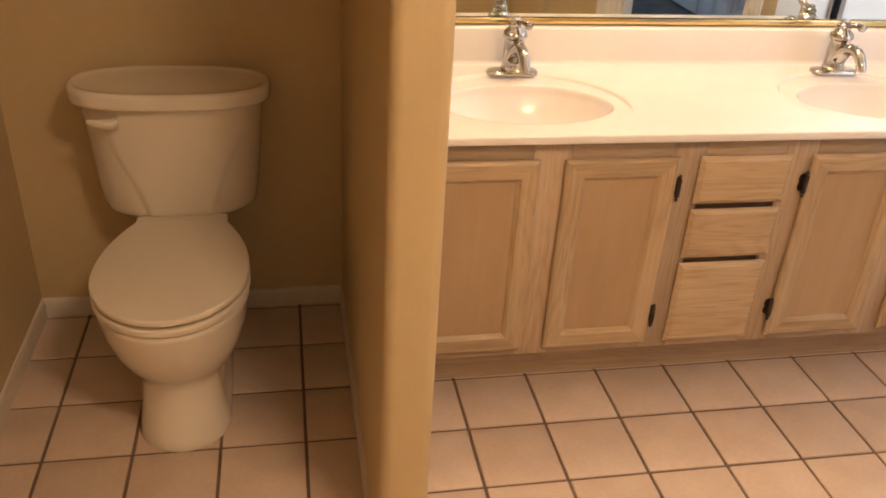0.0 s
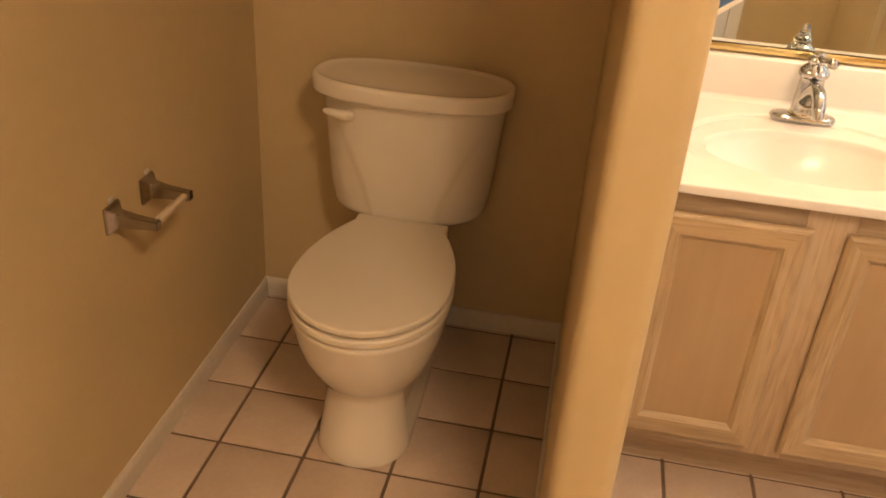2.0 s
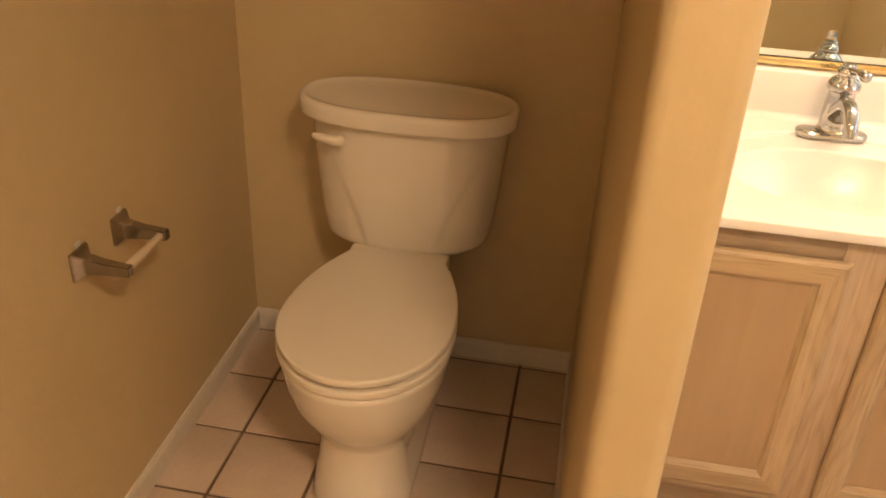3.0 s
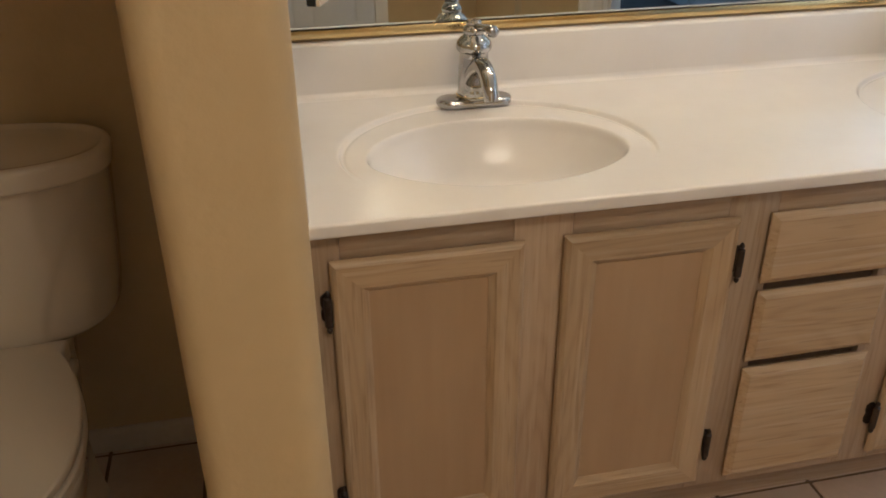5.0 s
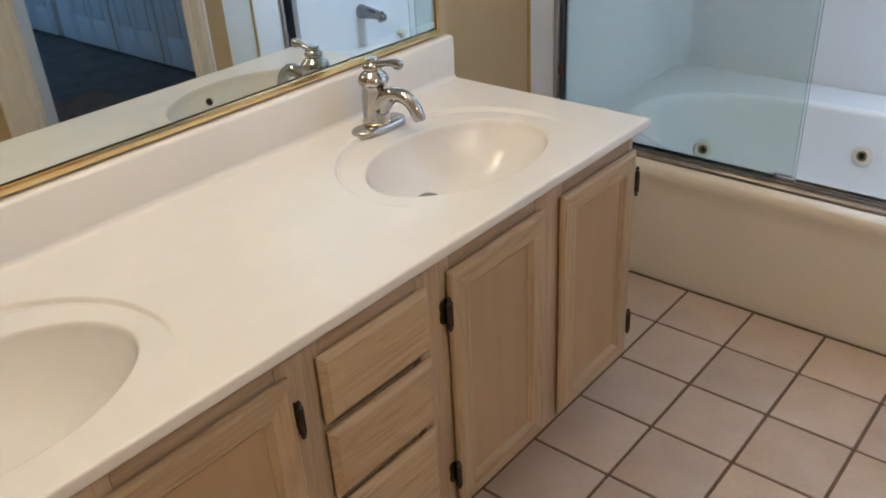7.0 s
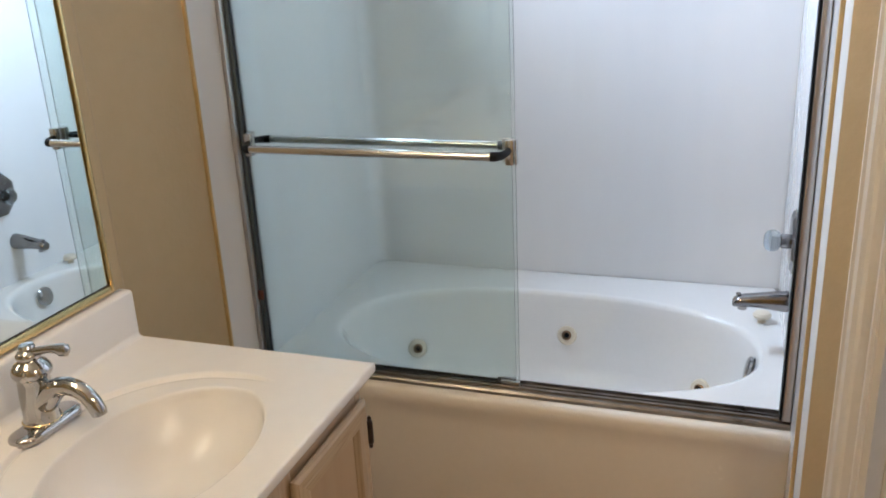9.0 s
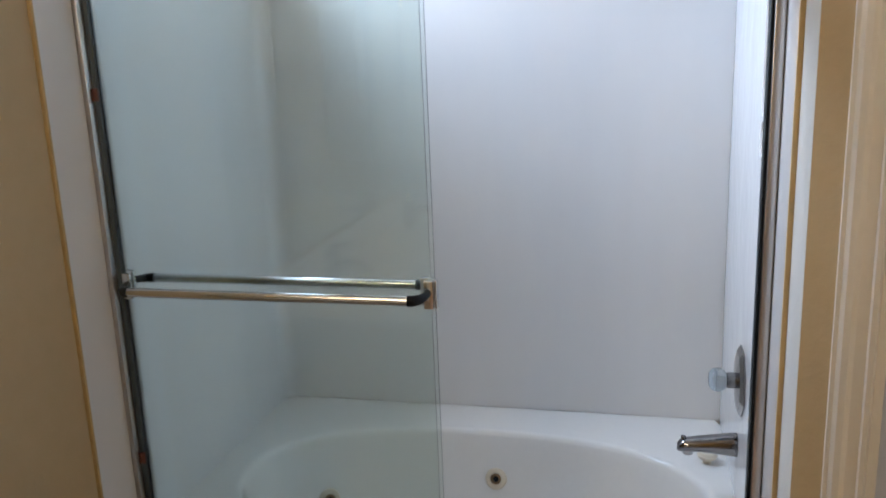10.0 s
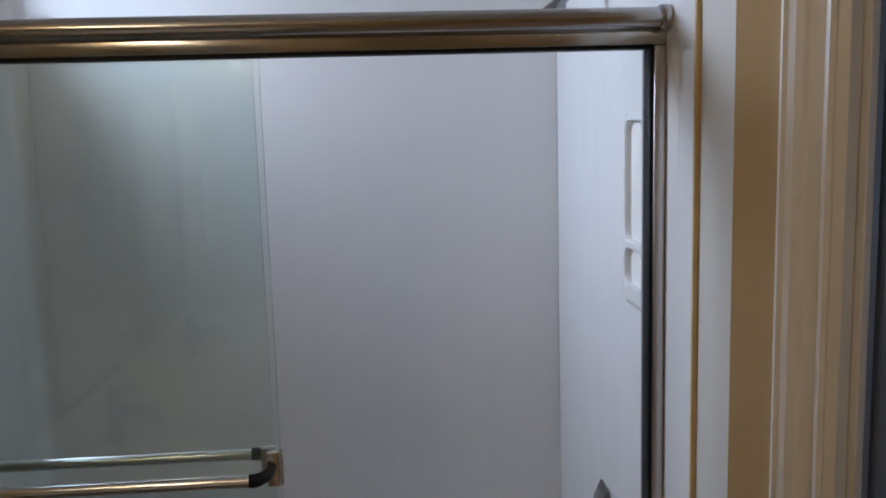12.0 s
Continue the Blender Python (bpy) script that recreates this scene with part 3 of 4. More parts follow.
def top_height(x, y):
    h = 0.0
    for cx, cy in SINKS:
        r = math.hypot((x - cx) / SRX, (y - cy) / SRY)
        ring = math.hypot((x - cx) / 0.268, (y - cy) / 0.240)
        fade = min(1.0, max(0.0, (y - 0.0) / 0.14))
        fade = fade * fade * (3 - 2 * fade)
        u = min(1.0, max(0.0, (1.0 - ring) / 0.035))
        h -= (0.0075 * u * u * (3 - 2 * u) + 0.0030 * math.exp(-((ring - 0.978) / 0.016) ** 2)) * fade
        if r < 1.06:
            v = (1.06 - r) / 1.06
            h -= SDEEP * (1 - (1 - min(1.0, v * 1.10)) ** 3.3) * min(1.0, v / 0.04) ** 1.4
    return CZ + h


nx, ny = 760, 260
verts, faces = [], []
for j in range(ny + 1):
    for i in range(nx + 1):
        x, y = CX0 + 0.004 + (CX1 - 0.008 - CX0) * i / nx, CY0 + 0.005 + (CY1 - CY0 - 0.005) * j / ny
        verts.append((x, y, top_height(x, y)))
for j in range(ny):
    for i in range(nx):
        a = j * (nx + 1) + i
        faces.append((a, a + 1, a + nx + 2, a + nx + 1))
# rounded nose along the front and the open end
border = [j * (nx + 1) for j in range(ny, 0, -1)] + list(range(nx)) + [j * (nx + 1) + nx for j in range(ny + 1)]
prev = border
for dx, dz in ((0.0024, -0.0005), (0.0043, -0.0017), (0.005, -0.0040), (0.005, -0.0180), (0.0042, -0.0204), (-0.012, -0.0212)):
    row = []
    for k in border:
        x, y, z = verts[k]
        ox = -dx if (k % (nx + 1) == 0) else dx if (k % (nx + 1) == nx) else 0.0
        oy = -dx if k <= nx else 0.0
        row.append(len(verts))
        verts.append((max(CX0, x + ox), y + oy, CZ + dz))
    for a, b, c, d4 in zip(prev, prev[1:], row[1:], row):
        faces.append((a, d4, c, b))
    prev = row
me = bpy.data.meshes.new("slab")
me.from_pydata(verts, [], faces)
bm = bmesh.new()
bm.from_mesh(me)
bmesh.ops.recalc_face_normals(bm, faces=bm.faces)
part("slab", bm, marble, top, angle=75)
bm = bmesh.new()
prof = [(0.437, 0.783), (0.425, 0.783), (0.4245, 0.880), (0.427, 0.884), (0.430, 0.886), (0.4545, 0.886), (0.4545, 0.756), (0.437, 0.756)]
loft(bm, [[(x, y, z) for y, z in prof] for x in (CX0, 2.572)])
part("backsplash", bm, marble, top)
bm = bmesh.new()
cove = [(0.412, 0.7802), (0.419, 0.7818), (0.4235, 0.786), (0.4252, 0.793), (0.4265, 0.793), (0.4265, 0.7802)]
loft(bm, [[(x, y, z) for y, z in cove] for x in (CX0 + 0.02, 2.571)])
part("cove_joint", bm, marble, top)
part("side_splash", box_bm((CX0, CY0 + 0.004, 0.7806), (CX0 + 0.019, 0.4244, 0.884), 0.003), marble, top)
for cx, cy in ((SINKS[0][0] - 0.006, SINKS[0][1]), (SINKS[1][0] - 0.030, SINKS[1][1])):
    z = top_height(cx, cy + 0.066)
    bm = bmesh.new()
    lathe(bm, [(0.030, -0.006), (0.0305, 0.0015), (0.027, 0.003), (0.0265, 0.0015)], (cx, cy + 0.066, z), n=28)
    dr = part("drain_flange", bm, chrome, top, "chrome drain flange")
    bm = bmesh.new()
    lathe(bm, [(0.012, 0.0), (0.0235, 0.011), (0.0245, 0.0145), (0.020, 0.017), (0.004, 0.018)], (cx, cy + 0.066, z), n=28)
    part("stopper", bm, nickel, dr, "grey metal pop-up stopper")
    bm = bmesh.new()
    oy = cy - SRY * 0.94
    slope = (top_height(cx, oy + 0.004) - top_height(cx, oy - 0.004)) / 0.008
    lathe(bm, [(0.0095, -0.003), (0.0095, 0.0030), (0.002, 0.0034)], (0, 0, 0), n=18)
    bmesh.ops.transform(bm, matrix=Matrix.Translation((cx, oy, top_height(cx, oy))) @ Vector((0, -slope, 1)).to_track_quat("Z", "Y").to_matrix().to_4x4(), verts=bm.verts)
    part("overflow_hole", bm, dark_bronze, top, "small dark overflow hole")


# ---- faucets ----
def faucet(cx, cy, lever_turn):
    z = CZ + 0.0002
    f = thing("faucet", (cx, cy, z), "chrome single-lever faucet with a curved spout on the vanity top", "faucet", "basin faucets")
    bm = bmesh.new()
    rings = []
    for s, h in ((1.0, -0.004), (1.0, 0.002), (0.975, 0.005), (0.90, 0.0075), (0.74, 0.0095)):
        ring = []
        for k in range(48):
            a = 2 * math.pi * k / 48
            c, sn = math.cos(a), math.sin(a)
            ring.append((cx + math.copysign(0.045, c) * (1 if abs(c) > 1e-6 else 0) + 0.0285 * s * c, cy + 0.0285 * s * sn, z + h))
        rings.append(ring)
    loft(bm, rings)
    part("base_plate", bm, chrome, f)
    bm = bmesh.new()
    lathe(bm, [(0.031, 0.008), (0.032, 0.014), (0.0295, 0.022), (0.0295, 0.040), (0.029, 0.065), (0.0275, 0.085), (0.027, 0.092), (0.0285, 0.095)], (cx, cy + 0.004, z), n=32)
    part("body", bm, chrome, f)
    bm = bmesh.new()
    pts = [(cx, cy - 0.002, z + 0.040), (cx, cy - 0.018, z + 0.057), (cx, cy - 0.034, z + 0.071), (cx, cy - 0.052, z + 0.081), (cx, cy - 0.070, z + 0.084), (cx, cy - 0.087, z + 0.081), (cx, cy - 0.102, z + 0.073), (cx, cy - 0.114, z + 0.060), (cx, cy - 0.122, z + 0.044), (cx, cy - 0.124, z + 0.037)]
    tube(bm, pts, [0.024, 0.0225, 0.0195, 0.0172, 0.0160, 0.0152, 0.0147, 0.0143, 0.0143, 0.0125], 20)
    part("spout", bm, chrome, f)
    bm = bmesh.new()
    lathe(bm, [(0.028, 0.095), (0.0315, 0.097), (0.0335, 0.102), (0.0335, 0.107), (0.0315, 0.113), (0.026, 0.120), (0.020, 0.124), (0.0185, 0.127), (0.0205, 0.130), (0.0205, 0.136), (0.017, 0.141), (0.013, 0.144), (0.0145, 0.148), (0.012, 0.153), (0.003, 0.155)], (cx, cy + 0.004, z), n=32)
    part("dome", bm, chrome, f)
    bm = bmesh.new()
    s, c = math.sin(radians(lever_turn)), math.cos(radians(lever_turn))
    pts = [(cx + s * u, cy + 0.004 - c * u, z + h) for u, h in ((0.004, 0.140), (0.02, 0.142), (0.04, 0.146), (0.055, 0.148), (0.066, 0.146), (0.075, 0.146), (0.080, 0.146))]
    tube(bm, pts, [0.0085, 0.0075, 0.007, 0.008, 0.0115, 0.0105, 0.004], 14)
    part("lever", bm, chrome, f)
    bm = bmesh.new()
    lathe(bm, [(0.030, 0.0), (0.0335, 0.003), (0.030, 0.006)], (cx, cy + 0.004, z + 0.0098), n=32)
    part("collar", bm, gold, f, "thin brass-tinged collar")
    return f


faucet(1.234, 0.352, 14)
faucet(2.219, 0.352, 8)

# ---- toilet ----
TX = 0.33
wc = thing("toilet", (TX, 0.05, 0.0), "biscuit porcelain two-piece toilet with its lid closed, on the tiled floor", "toilet")


def egg(w, front, back, wb, z, yc=-0.07, n=40, convex=False):
    """A bowl outline: a half oval in front, drawn in to a narrower back, bulging where convex."""

    def drawn_in(u):
        return u ** 2.1 if convex else (1 - math.cos(math.pi * u)) / 2

    pts = []
    for k in range(n + 1):
        a = math.pi * k / n
        pts.append((TX - w * math.cos(a), yc - (yc - front) * math.sin(a), z))
    m = 14
    for k in range(1, m + 1):
        u = k / m
        e = drawn_in(u)
        pts.append((TX + w + (wb - w) * e, yc + (back - yc) * u, z))
    for k in range(m, 0, -1):
        u = k / m
        e = drawn_in(u)
        pts.append((TX - w - (wb - w) * e, yc + (back - yc) * u, z))
    return pts


bm = bmesh.new()
loft(bm, [egg(w, f, b, wb, z, yc) for w, f, b, wb, z, yc in (
    (0.112, -0.214, 0.30, 0.105, 0.0, -0.10), (0.113, -0.216, 0.30, 0.105, 0.008, -0.10), (0.108, -0.208, 0.30, 0.10, 0.03, -0.10), (0.098, -0.190, 0.29, 0.095, 0.10, -0.10), (0.095, -0.180, 0.28, 0.095, 0.16, -0.10),
    (0.104, -0.186, 0.27, 0.10, 0.180, -0.095), (0.120, -0.204, 0.26, 0.106, 0.203, -0.085), (0.141, -0.231, 0.25, 0.112, 0.238, -0.078), (0.159, -0.254, 0.24, 0.116, 0.28, -0.073), (0.172, -0.271, 0.235, 0.12, 0.33, -0.07), (0.177, -0.279, 0.235, 0.125, 0.37, -0.07), (0.179, -0.282, 0.235, 0.125, 0.383, -0.07), (0.174, -0.277, 0.23, 0.12, 0.389, -0.07))])
part("bowl", bm, porcelain, wc, angle=60)
bm = bmesh.new()
loft(bm, [super_ring(TX, 0.315, rx, ry, z, 3.5) for rx, ry, z in ((0.09, 0.09, 0.25), (0.10, 0.10, 0.36), (0.11, 0.105, 0.395), (0.112, 0.105, 0.408), (0.108, 0.10, 0.414))])
part("tank_shelf", bm, porcelain, wc, angle=60)


def slab_egg(name, z0, z1, grow, back, wb, mat, round_r=0.006):
    bm = bmesh.new()
    rows = []
    for k in range(5):
        a = math.pi / 2 * k / 4
        rows.append((grow - round_r * (1 - math.sin(a)) , z0 + round_r * (1 - math.cos(a)) * 0.6))
    for k in range(6):
        a = math.pi / 2 * k / 5
        rows.append((grow - round_r * 1.4 * (1 - math.cos(a)), z1 - round_r * 1.2 * (1 - math.sin(a))))
    loft(bm, [egg(0.180 + g, -0.284 - g, back, wb + g, z, convex=True) for g, z in rows])
    return part(name, bm, mat, wc, angle=60)


slab_egg("seat", 0.3925, 0.4105, 0.002, 0.182, 0.118, seat_plastic, 0.004)
slab_egg("lid", 0.4205, 0.4360, 0.0015, 0.186, 0.114, seat_plastic, 0.004)


TKX = TX - 0.009


def tank_ring(hw, front, back, z, power):
    """A tank outline: a bowed front and a flat back."""
    out = []
    n = 110
    for k in range(n + 1):
        a = math.pi * k / n
        c, s = math.cos(a), math.sin(a)
        out.append((TKX - hw * math.copysign(abs(c) ** (2 / power), c), back - 0.05 - (back - 0.05 - front) * s ** (2 / (power * 0.80)), z))
    out.append((TKX + hw, back - 0.02, z))
    out.append((TKX + hw - 0.02, back, z))
    out.append((TKX - hw + 0.02, back, z))
    out.append((TKX - hw, back - 0.02, z))
    return out


TANK = ((0.4145, 0.158, 0.250, 2.7), (0.4185, 0.176, 0.236, 2.9), (0.432, 0.187, 0.227, 3.0), (0.48, 0.195, 0.220, 3.0), (0.56, 0.203, 0.213, 2.9), (0.65, 0.211, 0.207, 2.8), (0.736, 0.218, 0.203, 2.7))


def tank_level(z):
    for (za, ha, fa, pa), (zb, hb, fb, pb) in zip(TANK, TANK[1:]):
        if za <= z <= zb:
            u = (z - za) / (zb - za)
            return tank_ring(ha + (hb - ha) * u + 0.016, fa + (fb - fa) * u, 0.420, z, pa + (pb - pa) * u)


def with_panel(ring):
    """Press the moulded front panel, narrowing to the foot, 4 mm proud of the tank."""
    out = []
    for x, y, z in ring:
        limit = 0.088 + 0.105 * (max(0.0, z - 0.43) / 0.26) ** 1.4
        u = min(1.0, max(0.0, (limit - abs(x - TX)) / 0.010))
        low = min(1.0, max(0.0, (z - 0.418) / 0.012)) * min(1.0, max(0.0, (0.70 - z) / 0.12))
        out.append((x, y - 0.0045 * u * low if y < 0.33 else y, z))
    return out


bm = bmesh.new()
levels = [0.4145, 0.4165, 0.4185, 0.425, 0.432] + [0.432 + (0.736 - 0.432) * k / 26 for k in range(1, 27)]
loft(bm, [with_panel(tank_level(min(z, 0.736))) for z in levels])
part("tank", bm, porcelain, wc, angle=60)
part("hinge_plate", box_bm((TX - 0.117, 0.188, 0.3915), (TX + 0.117, 0.236, 0.4300), 0.006, 3), seat_plastic, wc)
bm = bmesh.new()
loft(bm, [super_ring(TKX + 0.004, 0.307, hw + 0.006, ry, z, 2.5, 96) for hw, ry, z in ((0.224, 0.110, 0.7362), (0.237, 0.122, 0.7366), (0.2415, 0.1255, 0.739), (0.2432, 0.127, 0.744), (0.244, 0.1275, 0.767), (0.2433, 0.1268, 0.7725), (0.2408, 0.1245, 0.7768), (0.2370, 0.1210, 0.7788), (0.2325, 0.1170, 0.7792), (0.2280, 0.1130, 0.7780), (0.2220, 0.1075, 0.7755), (0.2100, 0.098, 0.7742), (0.150, 0.07, 0.7738))])
part("tank_lid", bm, porcelain, wc, angle=60)
bm = bmesh.new()
tube(bm, [(0.196, 0.207, 0.700), (0.188, 0.196, 0.701), (0.165, 0.194, 0.704), (0.145, 0.196, 0.7065), (0.134, 0.201, 0.707)], [0.013, 0.0125, 0.010, 0.008, 0.005], 14)
part("flush_lever", bm, seat_plastic, wc, "biscuit flush lever")
bm = bmesh.new()
tube(bm, [(0.196, 0.420, 0.16), (0.20, 0.36, 0.165), (0.212, 0.345, 0.25), (0.222, 0.34, 0.43)], 0.006, 10)
part("supply_hose", bm, rubber, wc, "dark supply hose under the tank")

# ---- toilet roll holder ----
hold = thing("toilet_roll_holder", (WEST, -0.24, 0.635), "empty satin nickel toilet roll holder on the tan wall", "toilet roll holder")
for y in (-0.314, -0.176):
    bm = bmesh.new()
    rings = []
    for x, hy, z0, z1 in ((0.0, 0.027, 0.606, 0.662), (0.006, 0.027, 0.606, 0.662), (0.011, 0.021, 0.612, 0.656), (0.018, 0.013, 0.617, 0.649), (0.05, 0.010, 0.619, 0.644), (0.092, 0.0085, 0.621, 0.641), (0.100, 0.0085, 0.621, 0.641)):
        rings.append([(WEST + x, y - hy, z0), (WEST + x, y + hy, z0), (WEST + x, y + hy, z1), (WEST + x, y - hy, z1)])
    loft(bm, rings)
    bmesh.ops.bevel(bm, geom=[e for e in bm.edges if e.calc_face_angle(0) > 0.6], offset=0.0015, segments=2, affect="EDGES")
    part("bracket", bm, nickel, hold)
bm = bmesh.new()
tube(bm, [(WEST + 0.088, -0.305, 0.631), (WEST + 0.088, -0.24, 0.631), (WEST + 0.088, -0.2395, 0.631), (WEST + 0.088, -0.185, 0.631)], [0.0085, 0.0085, 0.0072, 0.0072], 16)
part("roller", bm, roller_mat, hold, "tan plastic spring roller")

for y in (-0.308, -0.168):
    bm = bmesh.new()
    ring = [(WEST + 0.0008, y + 0.009 * math.cos(a) * (1 + 0.25 * math.sin(3 * a + 40 * y)), 0.667 + 0.0075 * math.sin(a) * (1 + 0.2 * math.cos(2 * a))) for a in [2 * math.pi * k / 20 for k in range(20)]]
    loft(bm, [ring, [(x + 0.0008, yy * 0.9 + y * 0.1, z * 0.9 + 0.671 * 0.1) for x, yy, z in ring]])
    part("filler_smear", bm, paint_cream, hold, "thin white filler smear on the wall")

# ---- bathtub ----
RIM = 0.40
TCX, TCY, TRX, TRY = 3.572, -0.222, 0.335, 0.645
tub = thing("bathtub", (3.61, -0.2, 0.0), "white oval whirlpool bathtub set in an alcove", "bathtub")
N = 128


def rect_ring(x0, x1, y0, y1, z):
    out = []
    for k in range(N):
        a = 2 * math.pi * k / N
        c, s = math.cos(a), math.sin(a)
        dx = (x1 - TCX) / c if c > 1e-9 else (x0 - TCX) / c if c < -1e-9 else 1e9
        dy = (y1 - TCY) / s if s > 1e-9 else (y0 - TCY) / s if s < -1e-9 else 1e9
        d = min(dx, dy)
        out.append((TCX + d * c, TCY + d * s, z))
    return out


def oval(k, z, power=2.25, shift=0.0):
    pts = super_ring(TCX + shift, TCY, TRX * k, TRY * (1 - (1 - k) * 0.75), z, power, N)
    return pts


bm = bmesh.new()
# the corners of the deck are picked up by the walls of the alcove
rings = [rect_ring(3.20, TUB_BACK - 0.005, TUBS + 0.006, TUBN - 0.006, RIM), oval(1.05, RIM), oval(1.02, RIM - 0.001), oval(1.0, RIM - 0.006), oval(0.985, RIM - 0.018), oval(0.97, RIM - 0.05), oval(0.93, RIM - 0.16), oval(0.87, RIM - 0.25), oval(0.77, RIM - 0.305), oval(0.62, RIM - 0.325), oval(0.3, RIM - 0.33)]
loft(bm, rings, cap_start=False)
part("basin", bm, tub_acrylic, tub, angle=50)
# apron with a rounded nose
bm = bmesh.new()
prof = [(3.156, 0.0), (3.150, 0.05), (3.146, 0.30), (3.144, 0.335), (3.136, 0.352), (3.133, 0.368), (3.135, 0.386), (3.143, 0.397), (3.156, 0.4005), (3.21, 0.4005), (3.21, 0.0)]
loft(bm, [[(x, y, z) for x, z in prof] for y in (TUBS + 0.004, TUBN - 0.004)])
part("apron", bm, apron_mat, tub, "cream tub apron with a rounded rim")


def on_basin(y, z):
    """The x of the far basin wall at a height and place along the tub, and the share of its oval."""
    ks = [(RIM - 0.05, 0.97), (RIM - 0.16, 0.93), (RIM - 0.25, 0.87), (RIM - 0.305, 0.77)]
    k = 0.97
    for (za, ka), (zb, kb) in zip(ks, ks[1:]):
        if zb <= z <= za:
            k = ka + (kb - ka) * (za - z) / (za - zb)
    ry = TRY * (1 - (1 - k) * 0.75)
    return TCX + TRX * k * (1 - min(1, abs((y - TCY) / ry)) ** 2.25) ** (1 / 2.25)


for y, z in ((0.262, 0.200), (-0.250, 0.25), (-0.705, 0.165)):
    x = on_basin(y, z)
    d = Vector((-1, -0.55 * (y - TCY) / 0.5 * 1.1, 0.35)).normalized()
    m = Matrix.Translation((x - 0.002, y, z)) @ d.to_track_quat("Z", "Y").to_matrix().to_4x4()
    bm = bmesh.new()
    lathe(bm, [(0.034, -0.006), (0.034, 0.004), (0.030, 0.009), (0.019, 0.011), (0.017, 0.006)], (0, 0, 0), n=24)
    bmesh.ops.transform(bm, matrix=m, verts=bm.verts)
    jet = part("jet", bm, beige_plastic, tub, "round cream whirlpool jet")
    bm = bmesh.new()
    lathe(bm, [(0.0168, 0.004), (0.0168, 0.0095), (0.012, 0.0115), (0.0086, 0.006)], (0, 0, 0), n=20)
    bmesh.ops.transform(bm, matrix=m, verts=bm.verts)
    part("nozzle", bm, aged_brass, jet, "brownish metal nozzle ring")
    bm = bmesh.new()
    lathe(bm, [(0.0085, 0.003), (0.0085, 0.0075), (0.003, 0.0085)], (0, 0, 0), n=16)
    bmesh.ops.transform(bm, matrix=m, verts=bm.verts)
    part("bore", bm, rubber, jet)
bm = bmesh.new()
lathe(bm, [(0.037, -0.004), (0.037, 0.004), (0.03, 0.009), (0.01, 0.011)], (0, 0, 0), n=28)
bmesh.ops.transform(bm, matrix=Matrix.Translation((3.60, -0.838, 0.335)) @ Vector((0.0, 1, 0.22)).to_track_quat("Z", "Y").to_matrix().to_4x4(), verts=bm.verts)
part("overflow_plate", bm, chrome, tub, "round chrome overflow plate")
bm = bmesh.new()
lathe(bm, [(0.012, 0.0), (0.012, 0.012), (0.026, 0.016), (0.028, 0.024), (0.022, 0.032), (0.004, 0.034)], (3.80, -0.872, RIM), n=24)
part("air_control_knob", bm, beige_plastic, tub, "cream air control knob")

# ---- surround ----
sur = thing("tub_surround", (3.6, -0.2, RIM), "white glossy tub surround panels with moulded soap niches", "tub surround")
SZ1 = CEIL - 0.002


def warped(nu, nv, place):
    verts, faces = [], []
    for j in range(nv + 1):
        for i in range(nu + 1):
            verts.append(place(i / nu, j / nv))
    for j in range(nv):
        for i in range(nu):
            a = j * (nu + 1) + i
            faces.append((a, a + 1, a + nu + 2, a + nu + 1))
    me = bpy.data.meshes.new("panel")
    me.from_pydata(verts, [], faces)
    bm = bmesh.new()
    bm.from_mesh(me)
    return bm


bm = warped(30, 40, lambda u, v: (TUB_BACK - 0.006 + 0.0018 * math.sin(5.0 * u + 2.0 * v) + 0.0015 * math.sin(9 * v + 3 * u), TUBS + 0.004 + (TUBN - TUBS - 0.008) * u, RIM + 0.001 + (SZ1 - RIM - 0.001) * v))
part("back_panel", bm, surround_mat, sur, angle=80)


def holed_panel(outline, hole, y0, y1):
    """One sheet, 6 mm thick, with a rectangular hole; the outline runs lower left, lower right, upper right, upper left."""
    bm = bmesh.new()
    rows = [[[bm.verts.new((x, y, z)) for x, z in ring] for ring in (outline, hole)] for y in (y0, y1)]
    for (oa, ha), flip in zip(rows, (1, -1)):
        for k in range(4):
            n = (k + 1) % 4
            bm.faces.new([oa[k], oa[n], ha[n], ha[k]][::flip])
    for k in range(4):
        n = (k + 1) % 4
        bm.faces.new((rows[0][0][k], rows[1][0][k], rows[1][0][n], rows[0][0][n]))
        bm.faces.new((rows[0][1][n], rows[1][1][n], rows[1][1][k], rows[0][1][k]))
    bmesh.ops.recalc_face_normals(bm, faces=bm.faces)
    return bm


